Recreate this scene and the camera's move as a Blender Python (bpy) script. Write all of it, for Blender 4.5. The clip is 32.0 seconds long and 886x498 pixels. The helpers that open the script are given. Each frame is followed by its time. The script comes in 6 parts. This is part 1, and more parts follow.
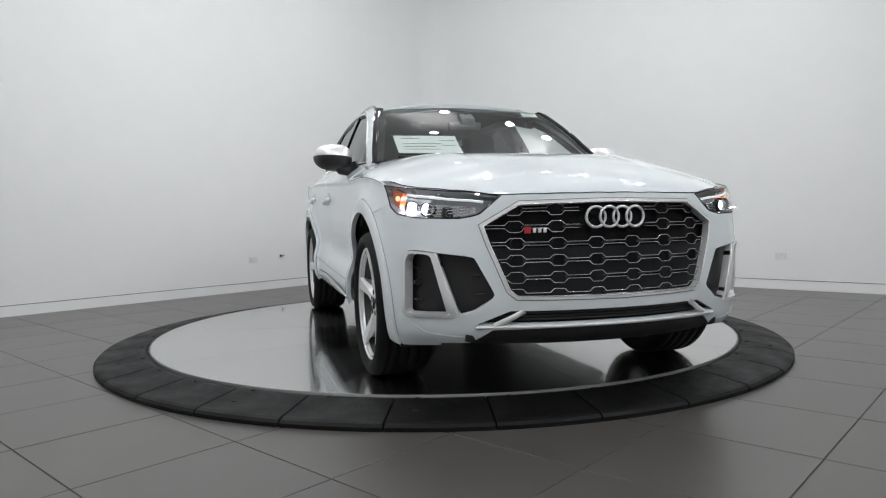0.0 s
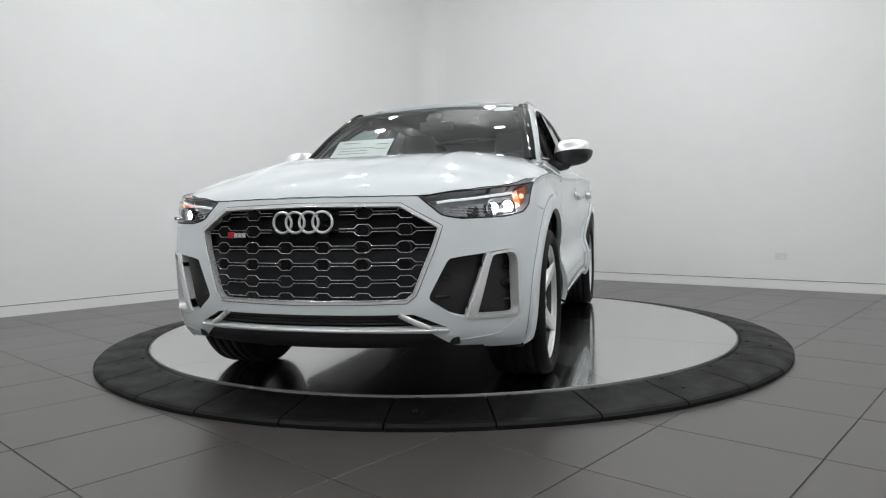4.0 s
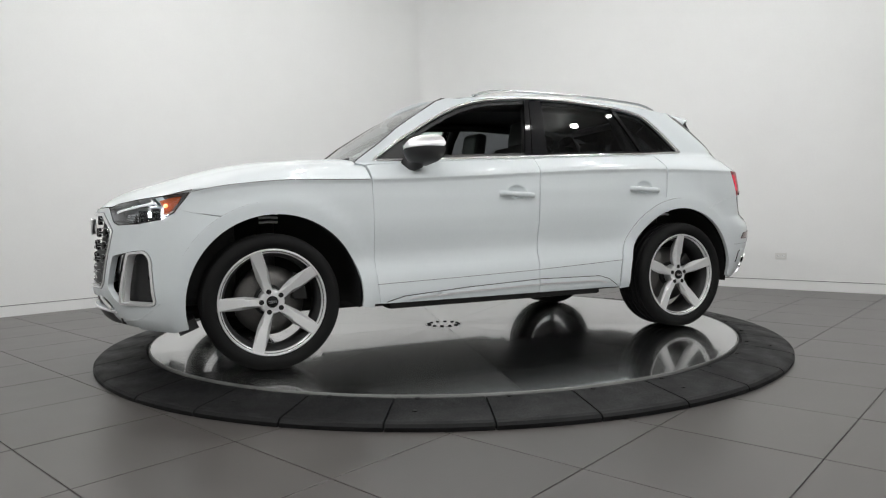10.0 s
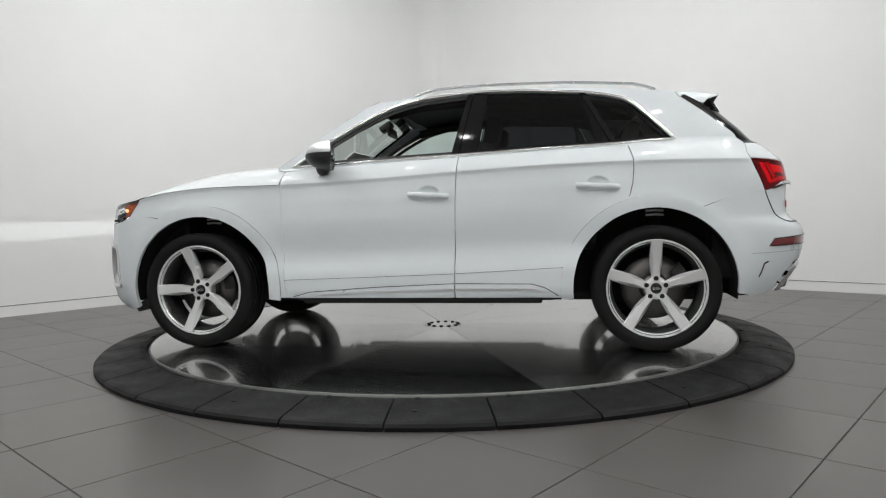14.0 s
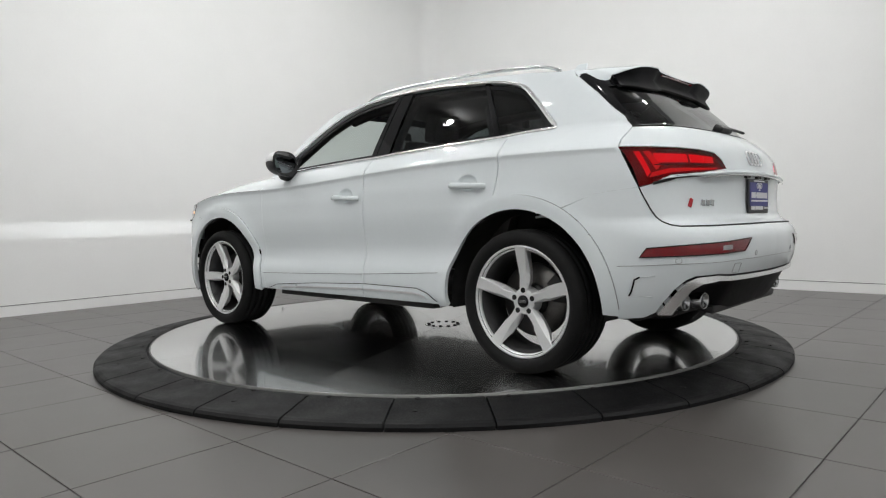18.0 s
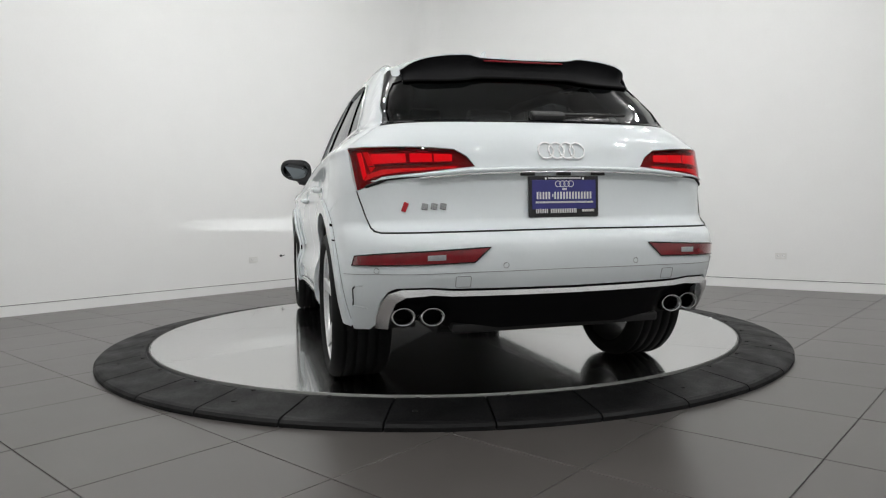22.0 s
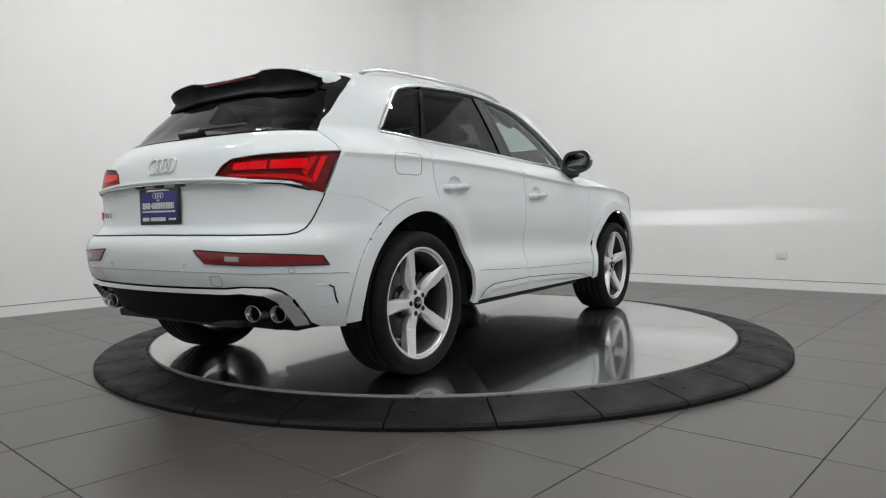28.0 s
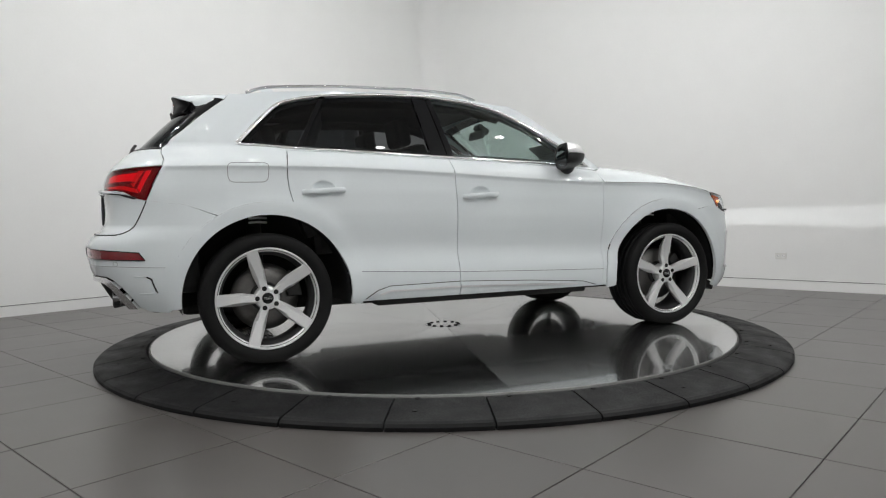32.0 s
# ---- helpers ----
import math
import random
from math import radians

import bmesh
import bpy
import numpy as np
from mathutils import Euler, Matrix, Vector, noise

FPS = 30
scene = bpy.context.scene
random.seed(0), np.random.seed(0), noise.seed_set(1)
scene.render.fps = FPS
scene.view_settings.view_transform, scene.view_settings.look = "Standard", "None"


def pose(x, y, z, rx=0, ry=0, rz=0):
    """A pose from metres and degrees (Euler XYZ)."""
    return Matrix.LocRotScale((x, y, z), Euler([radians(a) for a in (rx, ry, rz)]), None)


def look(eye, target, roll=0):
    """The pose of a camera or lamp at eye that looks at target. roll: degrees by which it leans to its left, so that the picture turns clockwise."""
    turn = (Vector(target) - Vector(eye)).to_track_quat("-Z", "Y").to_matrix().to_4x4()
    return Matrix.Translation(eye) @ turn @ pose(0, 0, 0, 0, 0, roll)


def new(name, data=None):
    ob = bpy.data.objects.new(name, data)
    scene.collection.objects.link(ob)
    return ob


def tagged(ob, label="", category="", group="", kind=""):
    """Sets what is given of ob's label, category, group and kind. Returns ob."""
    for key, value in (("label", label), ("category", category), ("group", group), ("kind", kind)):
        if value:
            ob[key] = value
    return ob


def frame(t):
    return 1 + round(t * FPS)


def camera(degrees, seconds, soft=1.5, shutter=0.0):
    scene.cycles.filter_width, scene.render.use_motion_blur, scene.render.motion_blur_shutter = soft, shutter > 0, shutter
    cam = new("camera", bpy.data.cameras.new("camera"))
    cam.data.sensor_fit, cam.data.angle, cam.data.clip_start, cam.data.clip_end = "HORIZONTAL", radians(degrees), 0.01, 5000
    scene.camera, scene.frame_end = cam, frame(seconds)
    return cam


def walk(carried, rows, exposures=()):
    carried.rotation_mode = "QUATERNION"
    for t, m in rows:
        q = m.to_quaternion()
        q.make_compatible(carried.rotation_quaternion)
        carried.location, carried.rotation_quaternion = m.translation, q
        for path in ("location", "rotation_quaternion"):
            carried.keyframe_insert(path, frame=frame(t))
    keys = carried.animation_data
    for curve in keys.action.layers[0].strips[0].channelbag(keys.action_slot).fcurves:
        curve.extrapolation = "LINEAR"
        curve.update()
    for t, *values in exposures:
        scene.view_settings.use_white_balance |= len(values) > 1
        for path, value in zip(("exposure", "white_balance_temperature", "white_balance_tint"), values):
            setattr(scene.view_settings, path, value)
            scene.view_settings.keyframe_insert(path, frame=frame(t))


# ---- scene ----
SECONDS = 32.0
DISC_Z = 0.07                      # top of the turning plate above the floor
cam = camera(67.0, SECONDS, soft=1.18)
EYE = (0.0, -5.015, 0.863)
CAM_POSE = look(EYE, (EYE[0] + 0.00147, EYE[1] + 0.99897, EYE[2] - 0.04546), -1.124)
walk(cam, [(0, CAM_POSE), (SECONDS, CAM_POSE)], [(0, -0.08, 6280, 10), (3, -0.13, 6250, 10), (5.5, 0.0, 6480, 10), (25.5, 0.0, 6500, 10), (28, -0.07, 6500, 10), (30, -0.10, 6500, 10), (32, -0.08, 6500, 10)])
TURN_START, TURN_RATE = -73.46, -8.243      # degrees, degrees per second


def turn_at(t):
    return TURN_START + TURN_RATE * t


# ---- room axes: the two visible walls meet at a right angle ----
ROOM = radians(48.0)
ALONG_L = Vector((math.cos(ROOM), math.sin(ROOM), 0))     # runs along the left wall
ALONG_R = Vector((math.sin(ROOM), -math.cos(ROOM), 0))    # runs along the right wall
WALL_L, WALL_R = 4.05, 4.34                               # distance of each wall from the turning axis
WALL_BL, WALL_BR = 7.2, 7.4                               # the two walls behind the camera
CEILING = 4.6
B_LEFT, A_RIGHT, B_BACK, A_BACK = -WALL_L, WALL_R, WALL_BL, -WALL_BR


def room(a, b, z=0.0):
    """World point from room coordinates: a along the left wall's direction, b along the right wall's direction."""
    return ALONG_L * a + ALONG_R * b + Vector((0, 0, z))
# ---- world and lamps ----
world = bpy.data.worlds.new("world")
scene.world = world
world.use_nodes = True
world.node_tree.nodes["Background"].inputs[0].default_value = (0.8, 0.85, 0.9, 1)
world.node_tree.nodes["Background"].inputs[1].default_value = 0.0
scene.view_settings.exposure = 0.0

# downlights over the turntable, and an unseen ring of spotlights, placed to even out the walls, aimed across the room:
# (a, b, lean along a, lean along b)
LAMP_SPOTS = [(a, b, 0, 0) for a in (-3.0, -1.0, 1.0, 2.6) for b in (-2.4, -0.4, 1.6, 3.6)]
WASH_SPOTS = []
for k in range(14):
    w = 2 * math.pi * (k + 0.5) / 14
    WASH_SPOTS.append((-1.2 + 3.9 * math.cos(w), 1.3 + 3.9 * math.sin(w), -1.3 * math.cos(w), -1.3 * math.sin(w)))
# a few more, added to brighten the walls there, lean into the visible corner
WASH_SPOTS += [(1.2, -1.0, 1.35, -1.35), (-1.2, -1.4, 0.75, -1.6), (1.6, 1.6, 1.6, -0.75)]
# and some added towards the walls on the camera's side, as bounced fill for the car
WASH_SPOTS += [(-3.6, 3.4, -1.3, 1.3), (-4.6, 0.6, -1.7, 0.3), (-0.8, 4.6, -0.3, 1.7)]
LAMP_POWER, WASH_POWER = 0.9, 22.2
LAMP_COLOR = (1.0, 1.0, 0.985)
# ---- materials ----
MATS = {}


def material(name, color, rough=0.5, metal=0.0, coat=0.0, bump=0.0, scale=40.0, vary=0.06, rough_vary=0.08, detail=6, spec=0.5, stretch=(1, 1, 1)):
    """A principled surface with two scales of colour and gloss variation and a fine relief."""
    m = bpy.data.materials.new(name)
    m.use_nodes = True
    nt = m.node_tree
    n, l = nt.nodes, nt.links
    b = n["Principled BSDF"]
    b.inputs["Metallic"].default_value = metal
    b.inputs["Specular IOR Level"].default_value = spec
    b.inputs["Coat Weight"].default_value = coat
    b.inputs["Coat Roughness"].default_value = 0.03
    tc = n.new("ShaderNodeTexCoord")
    mp = n.new("ShaderNodeMapping")
    mp.inputs["Scale"].default_value = stretch
    l.new(tc.outputs["Object"], mp.inputs["Vector"])
    fine = n.new("ShaderNodeTexNoise")
    fine.inputs["Scale"].default_value, fine.inputs["Detail"].default_value = scale, detail
    l.new(mp.outputs["Vector"], fine.inputs["Vector"])
    big = n.new("ShaderNodeTexNoise")
    big.inputs["Scale"].default_value, big.inputs["Detail"].default_value = scale * 0.06, 3
    l.new(mp.outputs["Vector"], big.inputs["Vector"])
    mix = n.new("ShaderNodeMath")
    mix.operation = "ADD"
    l.new(fine.outputs["Fac"], mix.inputs[0])
    l.new(big.outputs["Fac"], mix.inputs[1])
    cr = n.new("ShaderNodeMapRange")
    cr.inputs["From Min"].default_value, cr.inputs["From Max"].default_value = 0.7, 1.3
    cr.inputs["To Min"].default_value, cr.inputs["To Max"].default_value = 1 - vary, 1 + vary
    l.new(mix.outputs[0], cr.inputs["Value"])
    mul = n.new("ShaderNodeMix")
    mul.data_type, mul.blend_type = "RGBA", "MULTIPLY"
    mul.inputs["Factor"].default_value = 1.0
    mul.inputs["A"].default_value = color if len(color) == 4 else (*color, 1)
    l.new(cr.outputs[0], mul.inputs["B"])
    l.new(mul.outputs["Result"], b.inputs["Base Color"])
    rr = n.new("ShaderNodeMapRange")
    rr.inputs["From Min"].default_value, rr.inputs["From Max"].default_value = 0.7, 1.3
    rr.inputs["To Min"].default_value, rr.inputs["To Max"].default_value = max(0.0, rough - rough_vary * rough), min(1.0, rough + rough_vary * rough)
    l.new(mix.outputs[0], rr.inputs["Value"])
    l.new(rr.outputs[0], b.inputs["Roughness"])
    if bump:
        bp = n.new("ShaderNodeBump")
        bp.inputs["Strength"].default_value, bp.inputs["Distance"].default_value = 1.0, bump
        l.new(fine.outputs["Fac"], bp.inputs["Height"])
        l.new(bp.outputs[0], b.inputs["Normal"])
    MATS[name] = m
    return m


def emitter(name, color, strength, base=(0.8, 0.8, 0.8)):
    m = bpy.data.materials.new(name)
    m.use_nodes = True
    b = m.node_tree.nodes["Principled BSDF"]
    b.inputs["Base Color"].default_value = (*base, 1)
    b.inputs["Emission Color"].default_value = color if len(color) == 4 else (*color, 1)
    b.inputs["Emission Strength"].default_value = strength
    MATS[name] = m
    return m


def glass(name, tint, opacity, rough=0.0, gloss=1.5):
    """A thin pane: a clear, tinted sheet with a real mirror gloss."""
    m = bpy.data.materials.new(name)
    m.use_nodes = True
    nt = m.node_tree
    n, l = nt.nodes, nt.links
    n.remove(n["Principled BSDF"])
    tr = n.new("ShaderNodeBsdfTransparent")
    tr.inputs[0].default_value = (*[c * (1 - opacity) for c in tint], 1)
    gl = n.new("ShaderNodeBsdfGlossy")
    gl.inputs["Roughness"].default_value = rough
    fr = n.new("ShaderNodeLayerWeight")
    fr.inputs["Blend"].default_value = 0.5
    pw = n.new("ShaderNodeMath")
    pw.operation = "POWER"
    pw.inputs[1].default_value = 5.0
    l.new(fr.outputs["Facing"], pw.inputs[0])
    k = n.new("ShaderNodeMath")
    k.operation, k.use_clamp = "MULTIPLY_ADD", True
    k.inputs[1].default_value, k.inputs[2].default_value = 0.9, 0.043 * gloss
    l.new(pw.outputs[0], k.inputs[0])
    mx = n.new("ShaderNodeMixShader")
    l.new(k.outputs[0], mx.inputs[0])
    l.new(tr.outputs[0], mx.inputs[1])
    l.new(gl.outputs[0], mx.inputs[2])
    l.new(mx.outputs[0], n["Material Output"].inputs[0])
    MATS[name] = m
    return m


M_WALL = material("white_wall_paint", (0.80, 0.805, 0.80), 0.75, bump=0.0004, scale=60, vary=0.012, spec=0.3)
M_CEIL = material("grey_ceiling", (0.62, 0.62, 0.62), 0.9, bump=0.002, scale=20, vary=0.08)
M_TILE = material("grey_floor_tile", (0.082, 0.075, 0.071), 0.30, scale=60, vary=0.05, rough_vary=0.06)
M_GROUT = material("dark_grout", (0.05, 0.047, 0.045), 0.85, bump=0.001, scale=80, vary=0.2)
M_RUBBER = material("black_rubber_ramp", (0.0065, 0.0065, 0.007), 0.60, bump=0.0006, scale=140, vary=0.25, rough_vary=0.25, spec=0.18)
M_HOLE = material("dark_recess", (0.006, 0.006, 0.006), 0.8, vary=0.1)
M_GRILLE = material("black_grille_plastic", (0.005, 0.005, 0.006), 0.5, vary=0.1, spec=0.12)
M_SHUTTER = material("dark_grey_shutter_plastic", (0.012, 0.013, 0.015), 0.5, vary=0.1, spec=0.2)
M_PAINT = material("white_car_paint", (0.725, 0.770, 0.790), 0.32, coat=1.0, scale=900, vary=0.01, rough_vary=0.05, spec=0.0)
M_BLACK = material("black_grained_plastic", (0.018, 0.018, 0.019), 0.45, bump=0.0002, scale=400, vary=0.12)
M_GLOSS = material("gloss_black_trim", (0.006, 0.006, 0.007), 0.06, vary=0.05, spec=0.4)
M_CHROME = material("chrome", (0.88, 0.885, 0.89), 0.14, metal=1.0, vary=0.02)
M_SATIN = material("satin_aluminium", (0.52, 0.53, 0.54), 0.22, metal=1.0, scale=200, vary=0.03)
M_BRIGHT = material("bright_satin_trim", (0.84, 0.84, 0.85), 0.24, metal=0.85, scale=200, vary=0.03)
M_TRIM = material("pale_satin_trim", (0.86, 0.86, 0.87), 0.32, metal=0.50, coat=0.3, scale=60, vary=0.012, rough_vary=0.02)
# tinted pane; its dark colour also stands for a mirrored dark car side
M_DIMMED = material("dimmed_mirror_glass", (0.16, 0.17, 0.18), 0.03, metal=1.0, vary=0.02)
M_CAP = material("satin_metal_cap", (0.80, 0.80, 0.81), 0.36, metal=0.75, scale=60, vary=0.012, rough_vary=0.02)
M_ALLOY = material("silver_alloy_paint", (0.84, 0.845, 0.85), 0.31, metal=0.5, coat=0.4, scale=60, vary=0.012, rough_vary=0.02)
M_TYRE = material("tyre_rubber", (0.006, 0.006, 0.0062), 0.72, bump=0.0003, scale=160, vary=0.25, spec=0.25)
# barrel grey made darker to carry the shade inside the rim
M_BARREL = material("shaded_rim_barrel", (0.035, 0.035, 0.036), 0.45, metal=0.3, vary=0.15)
M_IRON = material("brake_iron", (0.16, 0.155, 0.15), 0.42, metal=1.0, scale=150, vary=0.15)
M_UNDER = material("underbody_black", (0.012, 0.012, 0.012), 0.7, bump=0.002, scale=30, vary=0.3)
M_SEAT = material("black_seat_leather", (0.016, 0.015, 0.015), 0.5, bump=0.0008, scale=120, vary=0.2)
M_DASH = material("dark_dashboard_plastic", (0.02, 0.02, 0.021), 0.6, bump=0.0005, scale=200, vary=0.15)
M_PAPER = material("white_paper", (0.78, 0.79, 0.78), 0.7, vary=0.03)
M_INK = material("grey_ink", (0.12, 0.12, 0.13), 0.7, vary=0.05)
M_REVERSE = material("clear_reverse_lens", (0.38, 0.37, 0.38), 0.2, coat=0.8, vary=0.2, scale=300)
M_SEAM = material("grey_paint_seam", (0.16, 0.165, 0.17), 0.6, vary=0.05)
M_RED = material("red_badge", (0.45, 0.01, 0.02), 0.3, vary=0.05)
M_NAVY = material("navy_plate", (0.035, 0.035, 0.19), 0.45, vary=0.05)
M_BEIGE = material("plate_white", (0.75, 0.75, 0.75), 0.5, vary=0.03)
M_OUTLET = material("white_outlet_plastic", (0.70, 0.70, 0.68), 0.4, vary=0.02)
M_CALIPER = material("black_caliper", (0.02, 0.02, 0.02), 0.35, vary=0.1)
M_WINDSCREEN = glass("windscreen_glass", (0.86, 0.95, 0.92), 0.12, gloss=4.6)
M_CLEAR = glass("clear_side_glass", (0.80, 0.95, 0.91), 0.18)
M_DARKGLASS = glass("privacy_glass", (0.9, 0.95, 1.0), 0.86, gloss=1.0)
M_LENS = glass("lamp_lens", (0.97, 0.98, 1.0), 0.03, gloss=1.0)
# ---- mesh helpers ----
def obj(name, verts, faces, mat, parent=None, smooth=False, label=""):
    me = bpy.data.meshes.new(name)
    me.from_pydata([tuple(v) for v in verts], [], faces)
    me.materials.append(mat)
    if smooth:
        me.shade_smooth()
    ob = new(name, me)
    if parent:
        ob.parent = parent
    if label:
        ob["label"] = label
    return ob


def part(name, bm, mat, parent, label="", smooth=False):
    """Links a bmesh as one mesh object under a thing or a part."""
    me = bpy.data.meshes.new(name)
    bm.to_mesh(me)
    bm.free()
    me.materials.append(mat)
    if smooth:
        me.shade_smooth()
    ob = new(name, me)
    ob.parent = parent
    if label:
        ob["label"] = label
    return ob


def box_bm(bm, size, m=Matrix(), bevel=0.0, seg=2):
    r = bmesh.ops.create_cube(bm, size=1.0, matrix=m @ Matrix.Diagonal((*size, 1)))
    if bevel:
        es = list({e for v in r["verts"] for e in v.link_edges})
        bmesh.ops.bevel(bm, geom=es, offset=bevel, segments=seg, affect="EDGES", profile=0.6)
    return bm


def box(name, size, m, mat, parent=None, bevel=0.004, label=""):
    bm = box_bm(bmesh.new(), size, m, bevel)
    return part(name, bm, mat, parent, label)


def cyl_bm(bm, r, depth, m=Matrix(), seg=32, r2=None):
    bmesh.ops.create_cone(bm, cap_ends=True, segments=seg, radius1=r, radius2=r if r2 is None else r2, depth=depth, matrix=m)
    return bm


def lathe(name, prof, mat, parent, seg=64, axis="y", smooth=True, m=Matrix(), label=""):
    """A body turned from a profile of (radius, offset) about an axis."""
    vs, fs, k = [], [], len(prof)
    for i in range(seg):
        a = 2 * math.pi * i / seg
        for r, o in prof:
            p = Vector((r * math.cos(a), o, r * math.sin(a))) if axis == "y" else Vector((r * math.cos(a), r * math.sin(a), o))
            vs.append(m @ p)
    for i in range(seg):
        j = (i + 1) % seg
        for q in range(k - 1):
            fs.append((i * k + q, i * k + q + 1, j * k + q + 1, j * k + q) if axis == "y" else (i * k + q, j * k + q, j * k + q + 1, i * k + q + 1))
    return obj(name, vs, fs, mat, parent, smooth, label)


def tube(name, pts, r, mat, parent=None, closed=False, seg=8, flat=1.0, normals=None, label=""):
    """A rod along points; with normals its section is flattened across them."""
    P = [Vector(p) for p in pts]
    n = len(P)
    vs, fs = [], []
    for i, p in enumerate(P):
        a = P[(i - 1) % n] if closed or i else P[0]
        b = P[(i + 1) % n] if closed or i < n - 1 else P[-1]
        t = (b - a).normalized()
        up = Vector(normals[i]) if normals is not None else (Vector((0, 0, 1)) if abs(t.z) < 0.9 else Vector((1, 0, 0)))
        side = t.cross(up).normalized()
        up = side.cross(t).normalized()
        for k in range(seg):
            w = 2 * math.pi * k / seg
            vs.append(p + side * (r * math.cos(w)) + up * (r * flat * math.sin(w)))
    for i in range(n if closed else n - 1):
        j = (i + 1) % n
        for k in range(seg):
            q = (k + 1) % seg
            fs.append((i * seg + k, i * seg + q, j * seg + q, j * seg + k))
    if not closed:
        fs.append(tuple(range(seg)))
        fs.append(tuple(reversed(range((n - 1) * seg, n * seg))))
    return obj(name, vs, fs, mat, parent, True, label)


# ---- room ----
A0, A1 = -WALL_BR, WALL_R          # extent along ALONG_L (the right wall closes it at A1)
B0, B1 = -WALL_L, WALL_BL          # extent along ALONG_R (the left wall closes it at B0)


def slab(name, a0, a1, b0, b1, z0, z1, mat, label):
    vs = [room(a, b, z) for z in (z0, z1) for a, b in ((a0, b0), (a1, b0), (a1, b1), (a0, b1))]
    fs = [(0, 1, 2, 3), (7, 6, 5, 4), (4, 5, 1, 0), (5, 6, 2, 1), (6, 7, 3, 2), (7, 4, 0, 3)]
    ob = obj(name, vs, fs, mat)
    bm = bmesh.new()
    bm.from_mesh(ob.data)
    bmesh.ops.recalc_face_normals(bm, faces=bm.faces)
    bm.to_mesh(ob.data)
    bm.free()
    return tagged(ob, label, "", "", "structure")


# rounded inner corner where the two visible walls meet
COVE = 0.30
SKIRT_H, GAP = 0.10, 0.008
_cv = []
for i in range(13):
    w = math.pi / 2 * i / 12
    a, b = A1 - COVE + COVE * math.sin(w), B0 + COVE - COVE * math.cos(w)
    _cv += [room(a, b, SKIRT_H + GAP), room(a, b, CEILING)]
_cv += [room(A1 + 0.01, B0 - 0.01, SKIRT_H + GAP), room(A1 + 0.01, B0 - 0.01, CEILING)]
_cf = [(2 * i, 2 * i + 2, 2 * i + 3, 2 * i + 1) for i in range(12)]
tagged(obj("wall_corner", _cv, _cf, M_WALL, None, True), "softly rounded white wall corner", "wall", kind="structure")

floor = slab("floor", A0 - 0.2, A1 + 0.2, B0 - 0.2, B1 + 0.2, -0.12, -0.004, M_GROUT, "dark grout bed under large grey floor tiles")
tagged(floor, category="floor")
T = 0.2
tagged(slab("wall_left", A0, A1, B0 - T, B0, SKIRT_H + GAP, CEILING, M_WALL, "smooth white painted studio wall with a shadow gap"), category="wall")
tagged(slab("wall_right", A1, A1 + T, B0 - T, B1, SKIRT_H + GAP, CEILING, M_WALL, "smooth white painted studio wall with a shadow gap"), category="wall")
tagged(slab("wall_back_left", A0, A1 + T, B1, B1 + T, -0.01, CEILING, M_WALL, "plain white painted studio wall behind the camera"), category="wall")
tagged(slab("wall_back_right", A0 - T, A0, B0 - T, B1 + T, -0.01, CEILING, M_WALL, "plain white painted studio wall behind the camera"), category="wall")
tagged(slab("baseboard_left", A0, A1, B0 - T + 0.01, B0 + 0.004, -0.01, SKIRT_H, M_WALL, "white baseboard under a dark shadow gap"), category="baseboard")
tagged(slab("baseboard_right", A1 - 0.004, A1 + T - 0.01, B0 + 0.008, B1, -0.01, SKIRT_H, M_WALL, "white baseboard under a dark shadow gap"), category="baseboard")
tagged(slab("trim_gap_left", A0, A1, B0 - T + 0.01, B0 - 0.03, SKIRT_H, SKIRT_H + GAP, M_GROUT, "dark recessed gap above the baseboard"), category="trim")
tagged(slab("trim_gap_right", A1 + 0.03, A1 + T - 0.01, B0, B1, SKIRT_H, SKIRT_H + GAP, M_GROUT, "dark recessed gap above the baseboard"), category="trim")
tagged(slab("ceiling", A0 - T, A1 + T, B0 - T, B1 + T, CEILING, CEILING + 0.2, M_CEIL, "dark grey open studio ceiling with round downlights"), category="ceiling")


